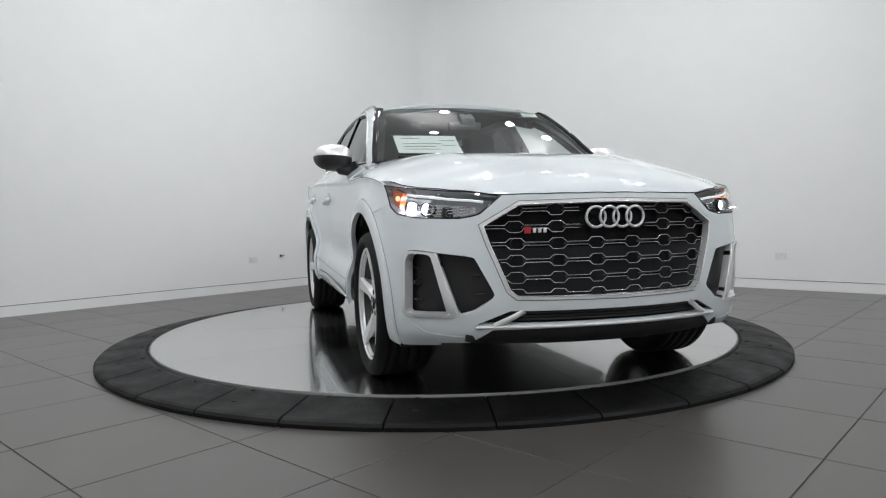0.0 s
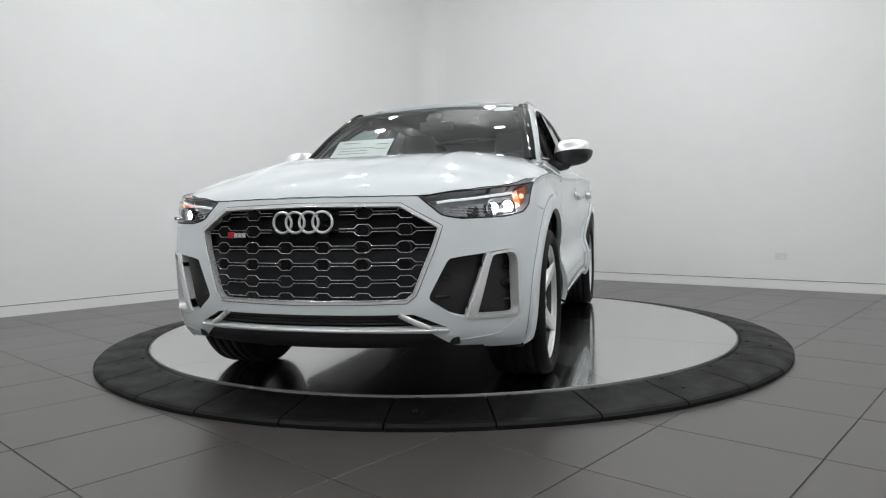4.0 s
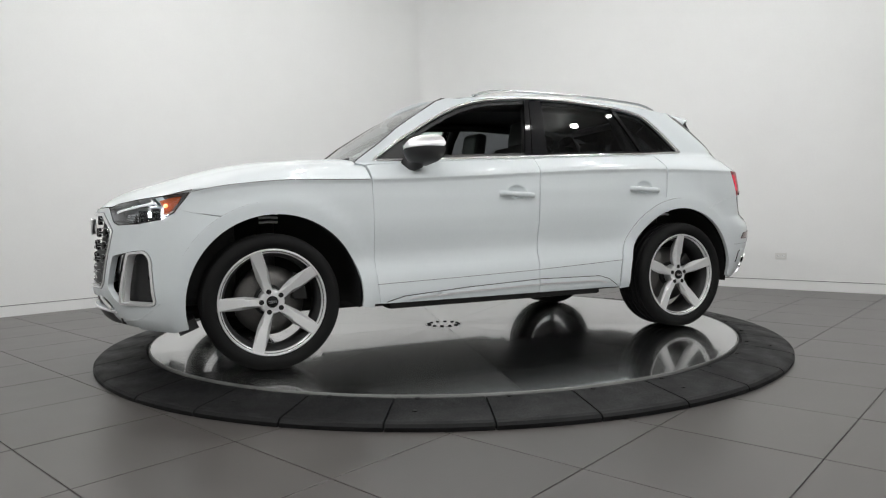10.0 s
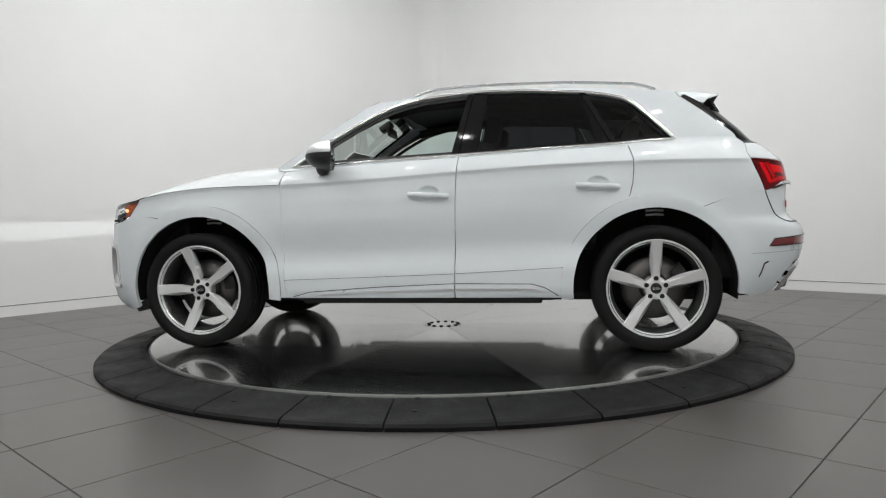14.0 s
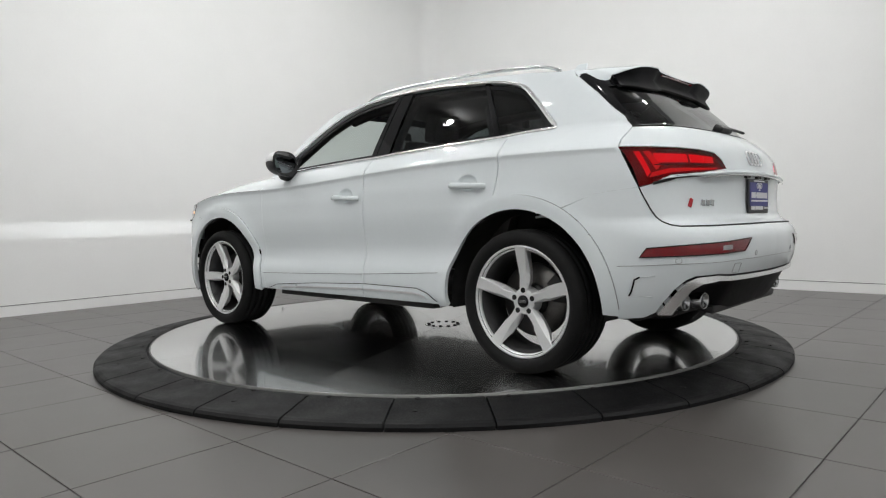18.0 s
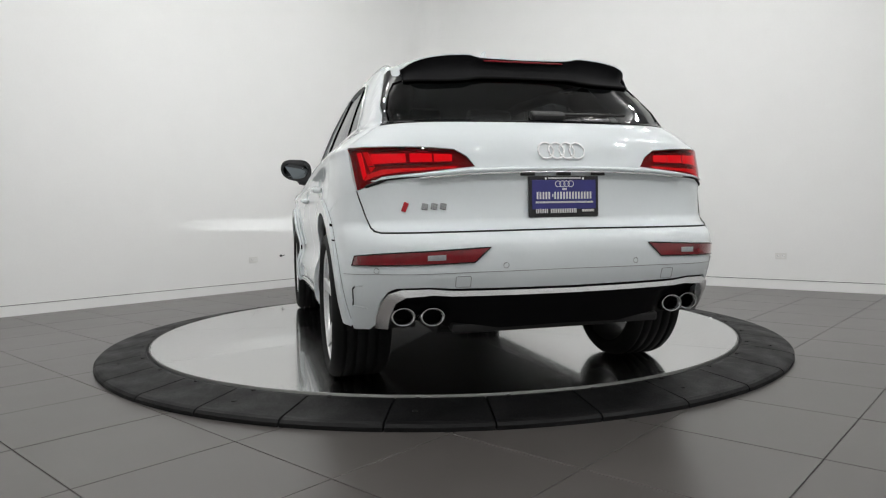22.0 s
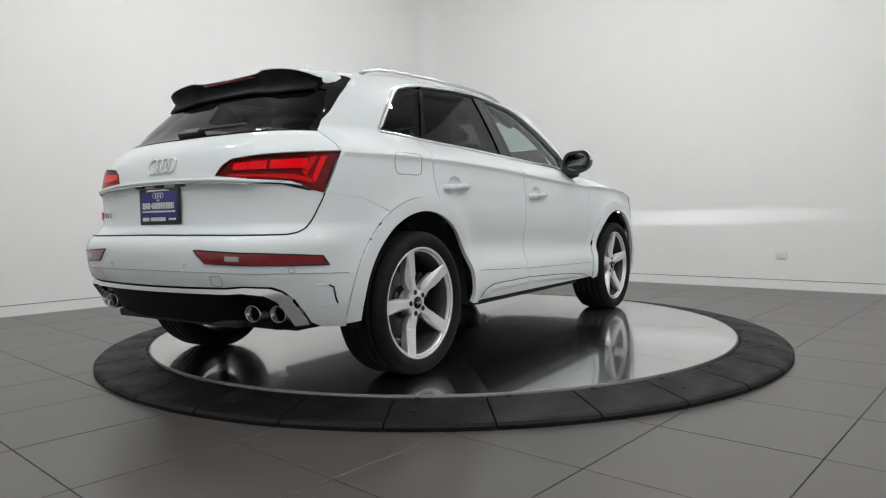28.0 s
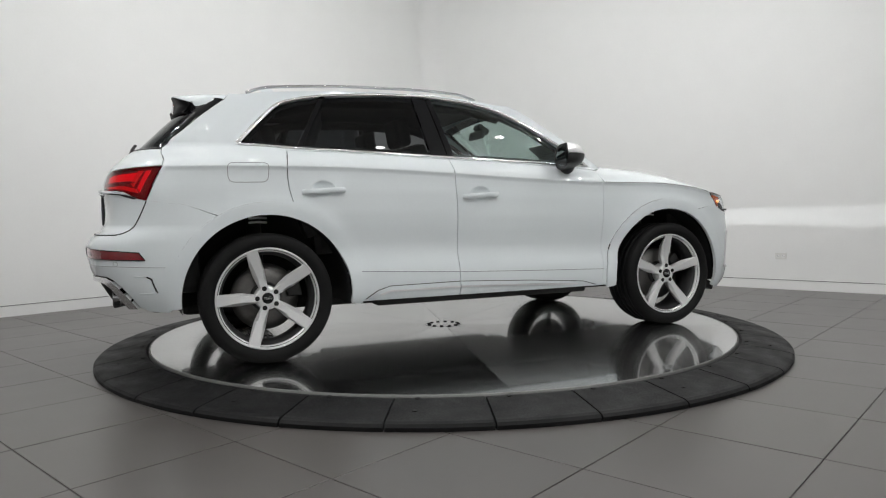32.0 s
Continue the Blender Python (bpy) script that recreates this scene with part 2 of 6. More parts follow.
def floor_tiles():
    """Square tiles in rows parallel to the walls, each with a fine eased edge and an open joint."""
    step, w = 0.602, 0.5975
    a_first, b_first = -1.745, 2.80        # one crossing of joints, in room coordinates
    bm = bmesh.new()
    box_bm(bm, (w, w, 0.012), Matrix.Translation((0, 0, -0.006)), 0.0012, 1)
    me = bpy.data.meshes.new("tile")
    bm.to_mesh(me)
    bm.free()
    me.materials.append(M_TILE)
    rest_v, rest_f = [], []
    near = []
    i0, i1 = math.floor((A0 - a_first) / step), math.ceil((A1 - a_first) / step)
    j0, j1 = math.floor((B0 - b_first) / step), math.ceil((B1 - b_first) / step)
    for i in range(i0, i1):
        for j in range(j0, j1):
            lo_a, hi_a = max(A0, a_first + i * step), min(A1, a_first + (i + 1) * step)
            lo_b, hi_b = max(B0, b_first + j * step), min(B1, b_first + (j + 1) * step)
            if hi_a - lo_a < 0.02 or hi_b - lo_b < 0.02:
                continue
            c = room((lo_a + hi_a) / 2, (lo_b + hi_b) / 2)
            full = hi_a - lo_a > 0.60 and hi_b - lo_b > 0.60
            if full and c.y > -4.4:
                near.append(c)
            else:
                g = 0.0022
                k = len(rest_v)
                for z in (-0.012, 0.0):
                    rest_v += [room(a, b, z) for a, b in ((lo_a + g, lo_b + g), (hi_a - g, lo_b + g), (hi_a - g, hi_b - g), (lo_a + g, hi_b - g))]
                rest_f += [(k + 7, k + 6, k + 5, k + 4), (k, k + 1, k + 5, k + 4), (k + 1, k + 2, k + 6, k + 5), (k + 2, k + 3, k + 7, k + 6), (k + 3, k, k + 4, k + 7)]
    for c in near[:300]:
        ob = new("tile", me)
        ob.parent = floor
        ob.matrix_basis = Matrix.Translation(c + Vector((0, 0, random.uniform(-0.0004, 0.0004)))) @ Matrix.Rotation(ROOM, 4, "Z")
    ob = obj("tile_rest", rest_v, rest_f, M_TILE, floor)
    tagged(ob, "grey floor tiles along the walls", kind="stuff")


def wall_outlet(m):
    o = new("wall_outlet")
    o.matrix_world = m
    tagged(o, "white duplex power outlet plate on the studio wall", "outlet", "wall outlets")
    part("cover_plate", box_bm(bmesh.new(), (0.115, 0.07, 0.008), pose(0, 0, 0.004), 0.003), M_OUTLET, o)
    for x in (-0.026, 0.026):
        part("socket", box_bm(bmesh.new(), (0.036, 0.030, 0.004), pose(x, 0, 0.0098), 0.0015), M_WALL, o)
        bm = bmesh.new()
        for dx, dy in ((-0.007, 0.006), (-0.007, -0.006), (0.008, 0)):
            box_bm(bm, (0.009, 0.003, 0.002), pose(x + dx, dy, 0.0122))
        part("slots", bm, M_HOLE, o)
    return o


# ---- turntable ----
DISC_R, RING_R = 2.036, 2.345


def ramp_ring():
    ring = new("turntable_ramp_ring")
    tagged(ring, "ring of black rubber ramp segments round the turntable", "ramp")
    n = 32
    off = radians(-96.2)
    w = 2 * math.pi / n
    gap = 0.0042
    prof = [(DISC_R + 0.014, -0.0), (DISC_R + 0.014, DISC_Z - 0.012), (DISC_R + 0.02, DISC_Z - 0.006), (DISC_R + 0.05, DISC_Z - 0.003), (RING_R - 0.03, 0.036), (RING_R - 0.012, 0.030), (RING_R, 0.018), (RING_R, 0.0)]
    vs, fs = [], []
    steps = 6
    for i in range(steps + 1):
        for r, z in prof:
            a = (gap / r) + (w - 2 * gap / r) * i / steps
            vs.append((r * math.cos(a), r * math.sin(a), z))
    k = len(prof)
    for i in range(steps):
        for q in range(k - 1):
            fs.append((i * k + q, i * k + q + 1, (i + 1) * k + q + 1, (i + 1) * k + q))
    fs += [tuple(range(k)), tuple(reversed(range(steps * k, steps * k + k)))]
    fs = [tuple(reversed(f)) for f in fs]
    me = bpy.data.meshes.new("segment")
    me.from_pydata(vs, [], fs)
    me.materials.append(M_RUBBER)
    bb = cyl_bm(bmesh.new(), 0.012, 0.006, seg=16)
    bme = bpy.data.meshes.new("bolt")
    bb.to_mesh(bme)
    bb.free()
    bme.materials.append(M_HOLE)
    for i in range(n):
        s = new("segment", me)
        s.parent = ring
        s.matrix_basis = Matrix.Rotation(off + i * w, 4, "Z")
        for da, r in ((0.05, DISC_R + 0.045), (0.05, DISC_R + 0.175)) if i % 3 == 0 else ((0.05, DISC_R + 0.045),):
            b = new("bolt", bme)
            b.parent = s
            z = DISC_Z - 0.003 - (r - DISC_R - 0.05) / (RING_R - DISC_R - 0.08) * (DISC_Z - 0.039)
            b.matrix_basis = pose(r * math.cos(da), r * math.sin(da), z)
    obj("base_ring", [(r * math.cos(a), r * math.sin(a), z) for a in [2 * math.pi * i / 96 for i in range(96)] for r, z in ((DISC_R + 0.003, 0.002), (DISC_R + 0.003, DISC_Z - 0.02), (RING_R - 0.01, 0.006))],
        [f for i in range(96) for f in ((i * 3, i * 3 + 1, ((i + 1) % 96) * 3 + 1, ((i + 1) % 96) * 3), (i * 3 + 1, i * 3 + 2, ((i + 1) % 96) * 3 + 2, ((i + 1) % 96) * 3 + 1))], M_HOLE, ring)
    return ring
# ---- car body surfaces (car space: x forward, y to its left, z up from the ground) ----
def curve(*pts):
    """A smooth monotone curve through (x, y) pairs, as a function on arrays."""
    X = np.array([p[0] for p in pts], float)
    Y = np.array([p[1] for p in pts], float)
    h = np.diff(X)
    d = np.diff(Y) / h
    m = np.zeros(len(X))
    for i in range(1, len(X) - 1):
        if d[i - 1] * d[i] > 0:
            w1, w2 = 2 * h[i] + h[i - 1], h[i] + 2 * h[i - 1]
            m[i] = (w1 + w2) / (w1 / d[i - 1] + w2 / d[i])
    m[0], m[-1] = d[0], d[-1]

    def f(x):
        x = np.asarray(x, float)
        i = np.clip(np.searchsorted(X, x) - 1, 0, len(X) - 2)
        t = (x - X[i]) / h[i]
        tc = np.clip(t, 0, 1)
        a = (1 + 2 * tc) * (1 - tc) ** 2 * Y[i] + tc * (1 - tc) ** 2 * h[i] * m[i] + tc * tc * (3 - 2 * tc) * Y[i + 1] + tc * tc * (tc - 1) * h[i] * m[i + 1]
        return a + np.where(t < 0, t * h[i] * m[i], 0) + np.where(t > 1, (t - 1) * h[i] * m[i + 1], 0)
    return f


z_crease = curve((-2.3, 1.085), (-1.87, 1.10), (-1.28, 1.105), (-0.77, 1.095), (-0.26, 1.072), (0.25, 1.045), (0.85, 1.022), (1.26, 1.018), (1.6, 0.992), (1.8, 0.955), (1.94, 0.917), (2.3, 0.86))
z_belt = curve((-2.3, 1.225), (-1.5, 1.225), (-1.22, 1.213), (-0.8, 1.200), (-0.31, 1.177), (0.25, 1.155), (0.8, 1.125), (1.1, 1.10), (2.3, 1.06))
y_belt = curve((-2.3, 0.72), (-1.55, 0.752), (-1.3, 0.772), (-0.8, 0.796), (-0.3, 0.806), (0.3, 0.800), (0.8, 0.778), (1.2, 0.76), (2.3, 0.72))
low_prof = curve((0.0, 0.70), (0.20, 0.80), (0.265, 0.865), (0.31, 0.900), (0.36, 0.911), (0.43, 0.912), (0.455, 0.909), (0.545, 0.880), (0.575, 0.878), (0.62, 0.884), (0.70, 0.900), (0.78, 0.908), (0.87, 0.908), (0.94, 0.902), (0.975, 0.900), (1.0, 0.909))
end_prof = curve((0.0, 0.78), (0.20, 0.855), (0.30, 0.882), (0.42, 0.896), (0.60, 0.902), (0.78, 0.908), (0.87, 0.908), (0.94, 0.904), (0.975, 0.903), (1.0, 0.909))
shoulder = curve((0.0, 0.0), (0.12, 0.07), (0.5, 0.42), (0.85, 0.82), (1.0, 1.0))
HANDLES = ((-0.088, 0.934), (-1.085, 0.964))
x_nose = curve((0.18, 2.16), (0.24, 2.235), (0.30, 2.285), (0.36, 2.30), (0.45, 2.312), (0.60, 2.308), (0.75, 2.292), (0.88, 2.272), (0.93, 2.252), (0.98, 2.20), (1.05, 2.05), (1.2, 1.4))
nose_back = curve((0.0, 0.0), (0.15, 0.006), (0.30, 0.024), (0.45, 0.058), (0.56, 0.095), (0.70, 0.142), (0.80, 0.183), (0.88, 0.238), (0.94, 0.315), (0.98, 0.44), (1.0, 0.72))
x_tail = curve((0.20, -2.12), (0.30, -2.22), (0.40, -2.285), (0.50, -2.335), (0.58, -2.36), (0.66, -2.366), (0.71, -2.355), (0.745, -2.315), (0.78, -2.272), (0.88, -2.262), (0.97, -2.268), (1.05, -2.255), (1.12, -2.225), (1.18, -2.165), (1.24, -2.07), (1.35, -1.955), (1.5, -1.80), (1.62, -1.66))
tail_back = curve((0.0, 0.0), (0.2, 0.004), (0.38, 0.016), (0.55, 0.038), (0.69, 0.068), (0.80, 0.12), (0.87, 0.18), (0.92, 0.25), (0.96, 0.34), (0.985, 0.45), (1.0, 0.65))
tail_tight = curve((0.0, 1.0), (1.135, 1.0), (1.21, 1.45), (1.30, 2.4), (1.45, 2.4), (1.60, 2.0), (1.9, 2.0))
ARCH_F, ARCH_R, ARCH_Z, ARCH_RAD = 1.385, -1.40, 0.372, 0.462


def _inv(f, top):
    g = np.linspace(0, 1, 400)
    d = f(g)
    return lambda x: np.interp(x, d, g, left=0.0, right=1.0)


_nose_in, _tail_in = _inv(nose_back, 1), _inv(tail_back, 1)


def side_base(x, z):
    x, z = np.broadcast_arrays(np.asarray(x, float), np.asarray(z, float))
    zc, zb, yb = z_crease(x), z_belt(x), y_belt(x)
    far = np.clip((np.abs(x) - 1.0) / 0.6, 0, 1)              # the sill flare fades out past the wheels
    low = low_prof(np.clip(z / zc, 0.0, 1.0)) * (1 - far) + end_prof(np.clip(z / zc, 0.0, 1.0)) * far
    p = np.clip((z - zc) / (zb - zc), 0, 1)
    y = np.where(z <= zc, low, 0.909 + (yb - 0.909) * shoulder(p))
    over = np.clip(z - zb, 0, None)
    y = y - 0.36 * over - 0.22 * over ** 2
    for c, amt in ((ARCH_F, 0.016), (ARCH_R, 0.015)):
        r = np.hypot(x - c, (z - ARCH_Z) * 0.96)
        y = y + amt * np.exp(-((r - 0.49) / np.where(r > 0.49, 0.07, 0.16)) ** 2) * np.clip((zc - z) / 0.10, 0, 1) ** 0.7
    return y


def side_y(x, z):
    """Half width of the body at (x, z)."""
    x, z = np.broadcast_arrays(np.asarray(x, float), np.asarray(z, float))
    zf = np.minimum(z, 0.93)
    front = _nose_in(x_nose(zf) - x)
    back = _tail_in((x - x_tail(z)) * tail_tight(z))
    y = side_base(x, z) * front * back
    for hx, hz in HANDLES:                       # finger scoops behind the door handles
        q = ((x - hx) / 0.066) ** 2 + ((z - hz - 0.014) / 0.042) ** 2
        y = y - 0.022 * np.clip(1 - q, 0, 1) ** 0.8
    return y


def nose_x(y, z):
    y, z = np.abs(np.asarray(y, float)), np.asarray(z, float)
    zf = np.minimum(z, 0.93)
    x = x_nose(zf) - 0.1
    for _ in range(14):
        x = 0.5 * x + 0.5 * (x_nose(zf) - nose_back(np.clip(y / side_base(np.minimum(x, 2.2), z), 0, 1)))
    return x


def tail_x(y, z):
    y, z = np.abs(np.asarray(y, float)), np.asarray(z, float)
    x = x_tail(z) + 0.1
    for _ in range(14):
        x = 0.5 * x + 0.5 * (x_tail(z) + tail_back(np.clip(y / side_base(np.maximum(x, -2.2), z), 0, 1)) / tail_tight(z))
    return x


z_hood = curve((0.8, 1.170), (1.0, 1.163), (1.386, 1.143), (1.741, 1.092), (2.018, 1.020), (2.15, 0.970), (2.21, 0.934), (2.245, 0.906), (2.262, 0.889))
z_roof = curve((-1.95, 1.515), (-1.75, 1.555), (-1.5, 1.600), (-1.2, 1.632), (-0.8, 1.652), (-0.4, 1.656), (0.0, 1.635), (0.2, 1.605), (0.4, 1.56))
x_pillar = curve((1.08, 0.955), (1.118, 0.912), (1.142, 0.888), (1.190, 0.820), (1.237, 0.752), (1.346, 0.612), (1.438, 0.469), (1.525, 0.330), (1.60, 0.190), (1.66, 0.06))


def hood_z(x, y):
    x, y = np.broadcast_arrays(np.asarray(x, float), np.abs(np.asarray(y, float)))
    edge = side_y(x, z_crease(x))
    k = np.clip(y / np.maximum(edge, 0.05), 0, 1)
    zc = z_crease(x)
    dome = 0.010 * np.clip((y - 0.40) / 0.05, 0, 1) * np.clip((0.62 - y) / 0.17, 0, 1)
    e = 2.1 + 3.4 * np.clip((1.9 - x) / 0.9, 0, 1)
    return zc + (z_hood(x) - zc) * (1 - k ** e) + dome * np.clip((2.1 - x) / 0.5, 0, 1)


def roof_z(x, y):
    y = np.abs(np.asarray(y, float))
    return z_roof(x) - 0.055 * (y / 0.6) ** 2.2


def screen_x(y, z):
    y, z = np.abs(np.asarray(y, float)), np.asarray(z, float)
    edge = 0.755 - 0.33 * np.clip(z - 1.15, 0, 1)
    return x_pillar(z) + 0.05 * (1 - (y / edge) ** 2.1)


def side_lift(a, b):
    return np.stack([a, side_y(a, b), b], -1)


def side_right(a, b):
    return np.stack([a, -side_y(a, b), b], -1)


def front_lift(a, b):
    return np.stack([nose_x(a, b), a, b], -1)


def rear_lift(a, b):
    return np.stack([tail_x(a, b), a, b], -1)


WRAP = 0.60


def front_wrap(a, b):
    """a: across the nose up to WRAP, then on along the flank."""
    s = np.abs(a)
    x0 = nose_x(np.full_like(s, WRAP), b)
    x = np.where(s <= WRAP, nose_x(np.minimum(s, WRAP), b), x0 - (s - WRAP))
    y = np.where(s <= WRAP, s, side_y(x0 - np.maximum(s - WRAP, 0), b))
    return np.stack([x, np.sign(a) * y, b], -1)


def rear_wrap(a, b):
    s = np.abs(a)
    x0 = tail_x(np.full_like(s, WRAP), b)
    x = np.where(s <= WRAP, tail_x(np.minimum(s, WRAP), b), x0 + (s - WRAP))
    y = np.where(s <= WRAP, s, side_y(x0 + np.maximum(s - WRAP, 0), b))
    return np.stack([x, np.sign(a) * y, b], -1)


def front_s(x, z):
    """The wrap coordinate of a flank point near the nose."""
    return WRAP + float(nose_x(WRAP, z)) - x


def rear_s(x, z):
    return WRAP + x - float(tail_x(WRAP, z))


def hood_lift(a, b):
    return np.stack([a, b, hood_z(a, b)], -1)


def roof_lift(a, b):
    return np.stack([a, b, roof_z(a, b)], -1)


def screen_lift(a, b):
    return np.stack([screen_x(a, b), a, b], -1)
# ---- panels: outlines laid onto the body surfaces ----
from mathutils.geometry import delaunay_2d_cdt

OUT = {side_lift: (0, 1, 0), side_right: (0, -1, 0), front_lift: (1, 0, 0), rear_lift: (-1, 0, 0), front_wrap: (1, 0, 0), rear_wrap: (-1, 0, 0), hood_lift: (0, 0, 1), roof_lift: (0, 0, 1), screen_lift: (1, 0, 0)}


def dense(poly, step):
    out = []
    n = len(poly)
    for i in range(n):
        a, b = np.array(poly[i], float), np.array(poly[(i + 1) % n], float)
        k = max(1, int(math.ceil(np.linalg.norm(b - a) / step)))
        out += [tuple(a + (b - a) * j / k) for j in range(k)]
    return out


def open_dense(line, step):
    out = []
    for a, b in zip(line[:-1], line[1:]):
        k = max(1, int(math.ceil(math.dist(a, b) / step)))
        out += [(a[0] + (b[0] - a[0]) * j / k, a[1] + (b[1] - a[1]) * j / k) for j in range(k)]
    return out + [tuple(line[-1])]


def rounded(poly, r, seg=5):
    """The outline with its corners rounded by about r (one value, or one for each corner)."""
    out = []
    n = len(poly)
    for i in range(n):
        p0, p, p1 = (np.array(poly[j % n], float) for j in (i - 1, i, i + 1))
        rr = r[i] if isinstance(r, (list, tuple)) else r
        d0, d1 = p0 - p, p1 - p
        l0, l1 = np.linalg.norm(d0), np.linalg.norm(d1)
        q = min(rr, l0 * 0.45, l1 * 0.45)
        if q < 1e-4:
            out.append(tuple(p))
            continue
        a, b = p + d0 / l0 * q, p + d1 / l1 * q
        for k in range(seg + 1):
            t = k / seg
            out.append(tuple((1 - t) ** 2 * a + 2 * t * (1 - t) * p + t * t * b))
    return out


def inset(poly, d):
    """The outline moved inwards by d."""
    n = len(poly)
    P = [np.array(p, float) for p in poly]
    area = sum(P[i][0] * P[(i + 1) % n][1] - P[(i + 1) % n][0] * P[i][1] for i in range(n))
    s = 1 if area > 0 else -1
    out = []
    for i in range(n):
        a, b, c = P[i - 1], P[i], P[(i + 1) % n]
        e0, e1 = (b - a) / max(1e-9, np.linalg.norm(b - a)), (c - b) / max(1e-9, np.linalg.norm(c - b))
        n0, n1 = np.array((-e0[1], e0[0])) * s, np.array((-e1[1], e1[0])) * s
        m = n0 + n1
        k = m @ m
        out.append(tuple(b + (m * (2 * d / k) if k > 0.4 else n0 * d)))
    return out


def inside(pts, loops):
    x, y = pts[:, 0], pts[:, 1]
    odd = np.zeros(len(pts), bool)
    for lp in loops:
        L = np.array(lp)
        x0, y0 = L[:, 0], L[:, 1]
        x1, y1 = np.roll(x0, -1), np.roll(y0, -1)
        for a, b, c, d in zip(x0, y0, x1, y1):
            if b != d:
                odd ^= ((b > y) != (d > y)) & (x < (c - a) * (y - b) / (d - b) + a)
    return odd


def lifted(ab, lift, off=0.0):
    """Points and outward normals on a body surface."""
    a, b = ab[:, 0], ab[:, 1]
    h = 0.004
    P = lift(a, b)
    U, V = lift(a + h, b) - lift(a - h, b), lift(a, b + h) - lift(a, b - h)
    N = np.cross(U, V)
    N /= np.maximum(np.linalg.norm(N, axis=1), 1e-12)[:, None]
    o = np.array(OUT[lift], float)
    if lift in (front_wrap, rear_wrap):
        o = o[None] * 0.5 + np.stack([0 * a, np.sign(a), 0 * a], -1) * np.clip(np.abs(a) - 0.3, 0, 1)[:, None] * 2
        s = np.sign((N * o).sum(1))
    else:
        s = np.sign(N @ o)
    N = N * np.where(s == 0, 1, s)[:, None]
    return P + N * off, N


def panel(name, loops, lift, mat, parent, step=0.04, off=0.0, flange=0.014, mirror=False, label="", bow=None, fine=()):
    """A sheet of body-work with turned-in edges, from an outline (and holes) on a body surface."""
    if not isinstance(loops[0][0], (tuple, list)):
        loops = [loops]
    loops = [dense(lp, step) for lp in loops]
    pts, edges = [], []
    for lp in loops:
        k, n = len(pts), len(lp)
        pts += lp
        edges += [(k + i, k + (i + 1) % n) for i in range(n)]
    A = np.array(loops[0])
    (x0, y0), (x1, y1) = A.min(0), A.max(0)
    gx, gy = np.meshgrid(np.arange(x0 + step / 2, x1, step), np.arange(y0 + step / 2, y1, step))
    G = np.stack([gx.ravel(), gy.ravel()], -1)
    if len(G):
        G = G[inside(G, loops)]
    if lift in (side_lift, side_right) and step < 0.05 and x1 - x0 > 0.5 and len(G):
        # extra rows of points keep the shoulder crease crisp
        xs = np.arange(x0 + 0.01, x1, 0.03)
        zc = z_crease(xs)
        G = G[np.abs(G[:, 1] - z_crease(G[:, 0])) > 0.036]
        rows = np.vstack([np.stack([xs, zc + dz], -1) for dz in (-0.030, -0.014, -0.005, 0.004, 0.016, 0.032)])
        G = np.vstack([G, rows[inside(rows, loops)]])
        # and the flare over the sill
        xs, zs = np.meshgrid(np.arange(x0 + 0.02, x1, 0.04), (0.345, 0.37, 0.39, 0.41, 0.43, 0.45, 0.47, 0.495, 0.525, 0.56))
        rows = np.stack([xs.ravel(), zs.ravel()], -1)
        G = np.vstack([G[G[:, 1] > 0.585], rows[inside(rows, loops)]])
    for cx, cy, rx, ry, st in fine:
        fx, fy = np.meshgrid(np.arange(cx - rx, cx + rx, st), np.arange(cy - ry, cy + ry, st))
        out = (np.abs(G[:, 0] - cx) > rx) | (np.abs(G[:, 1] - cy) > ry)
        G = np.vstack([G[out], np.stack([fx.ravel(), fy.ravel()], -1)])
    if len(G):
        B = np.array(pts)
        d = np.sqrt(((G[:, None] - B[None]) ** 2).sum(-1).min(1))
        G = G[d > (step * 0.25 if not fine else 0.008)]
    allp = [Vector(p) for p in pts] + [Vector(p) for p in G]
    v, e, f, *_ = delaunay_2d_cdt(allp, edges, [], 0, 1e-6)
    ab = np.array([(p.x, p.y) for p in v])
    F = np.array([t for t in f if len(t) == 3])
    F = F[inside(ab[F].mean(1), loops)]
    P, N = lifted(ab, lift, off)
    if bow:
        P = P + N * bow(ab)[:, None]
        turned = np.cross(P[F[:, 1]] - P[F[:, 0]], P[F[:, 2]] - P[F[:, 0]])
        turned *= np.sign((turned * N[F].mean(1)).sum(1))[:, None]
        N = np.zeros_like(P)
        for q in range(3):
            np.add.at(N, F[:, q], turned)
        N /= np.maximum(np.linalg.norm(N, axis=1, keepdims=True), 1e-12)
    tri = np.cross(P[F[:, 1]] - P[F[:, 0]], P[F[:, 2]] - P[F[:, 0]])
    flip = (tri * N[F].mean(1)).sum(1) < 0
    F[flip] = F[flip][:, ::-1]
    seen = {}
    for t in F:
        for i in range(3):
            seen.setdefault(tuple(sorted((t[i], t[(i + 1) % 3]))), []).append((t[i], t[(i + 1) % 3]))
    rim = [q[0] for q in seen.values() if len(q) == 1]
    idx = {}
    inner = []
    for a, b in rim:
        for q in (a, b):
            if q not in idx:
                idx[q] = len(P) + len(inner)
                inner.append(P[q] - N[q] * flange)
    verts = np.vstack([P, np.array(inner)]) if flange else P
    faces = [tuple(t) for t in F]
    if flange:
        faces += [(b, a, idx[a], idx[b]) for a, b in rim]
    made = []
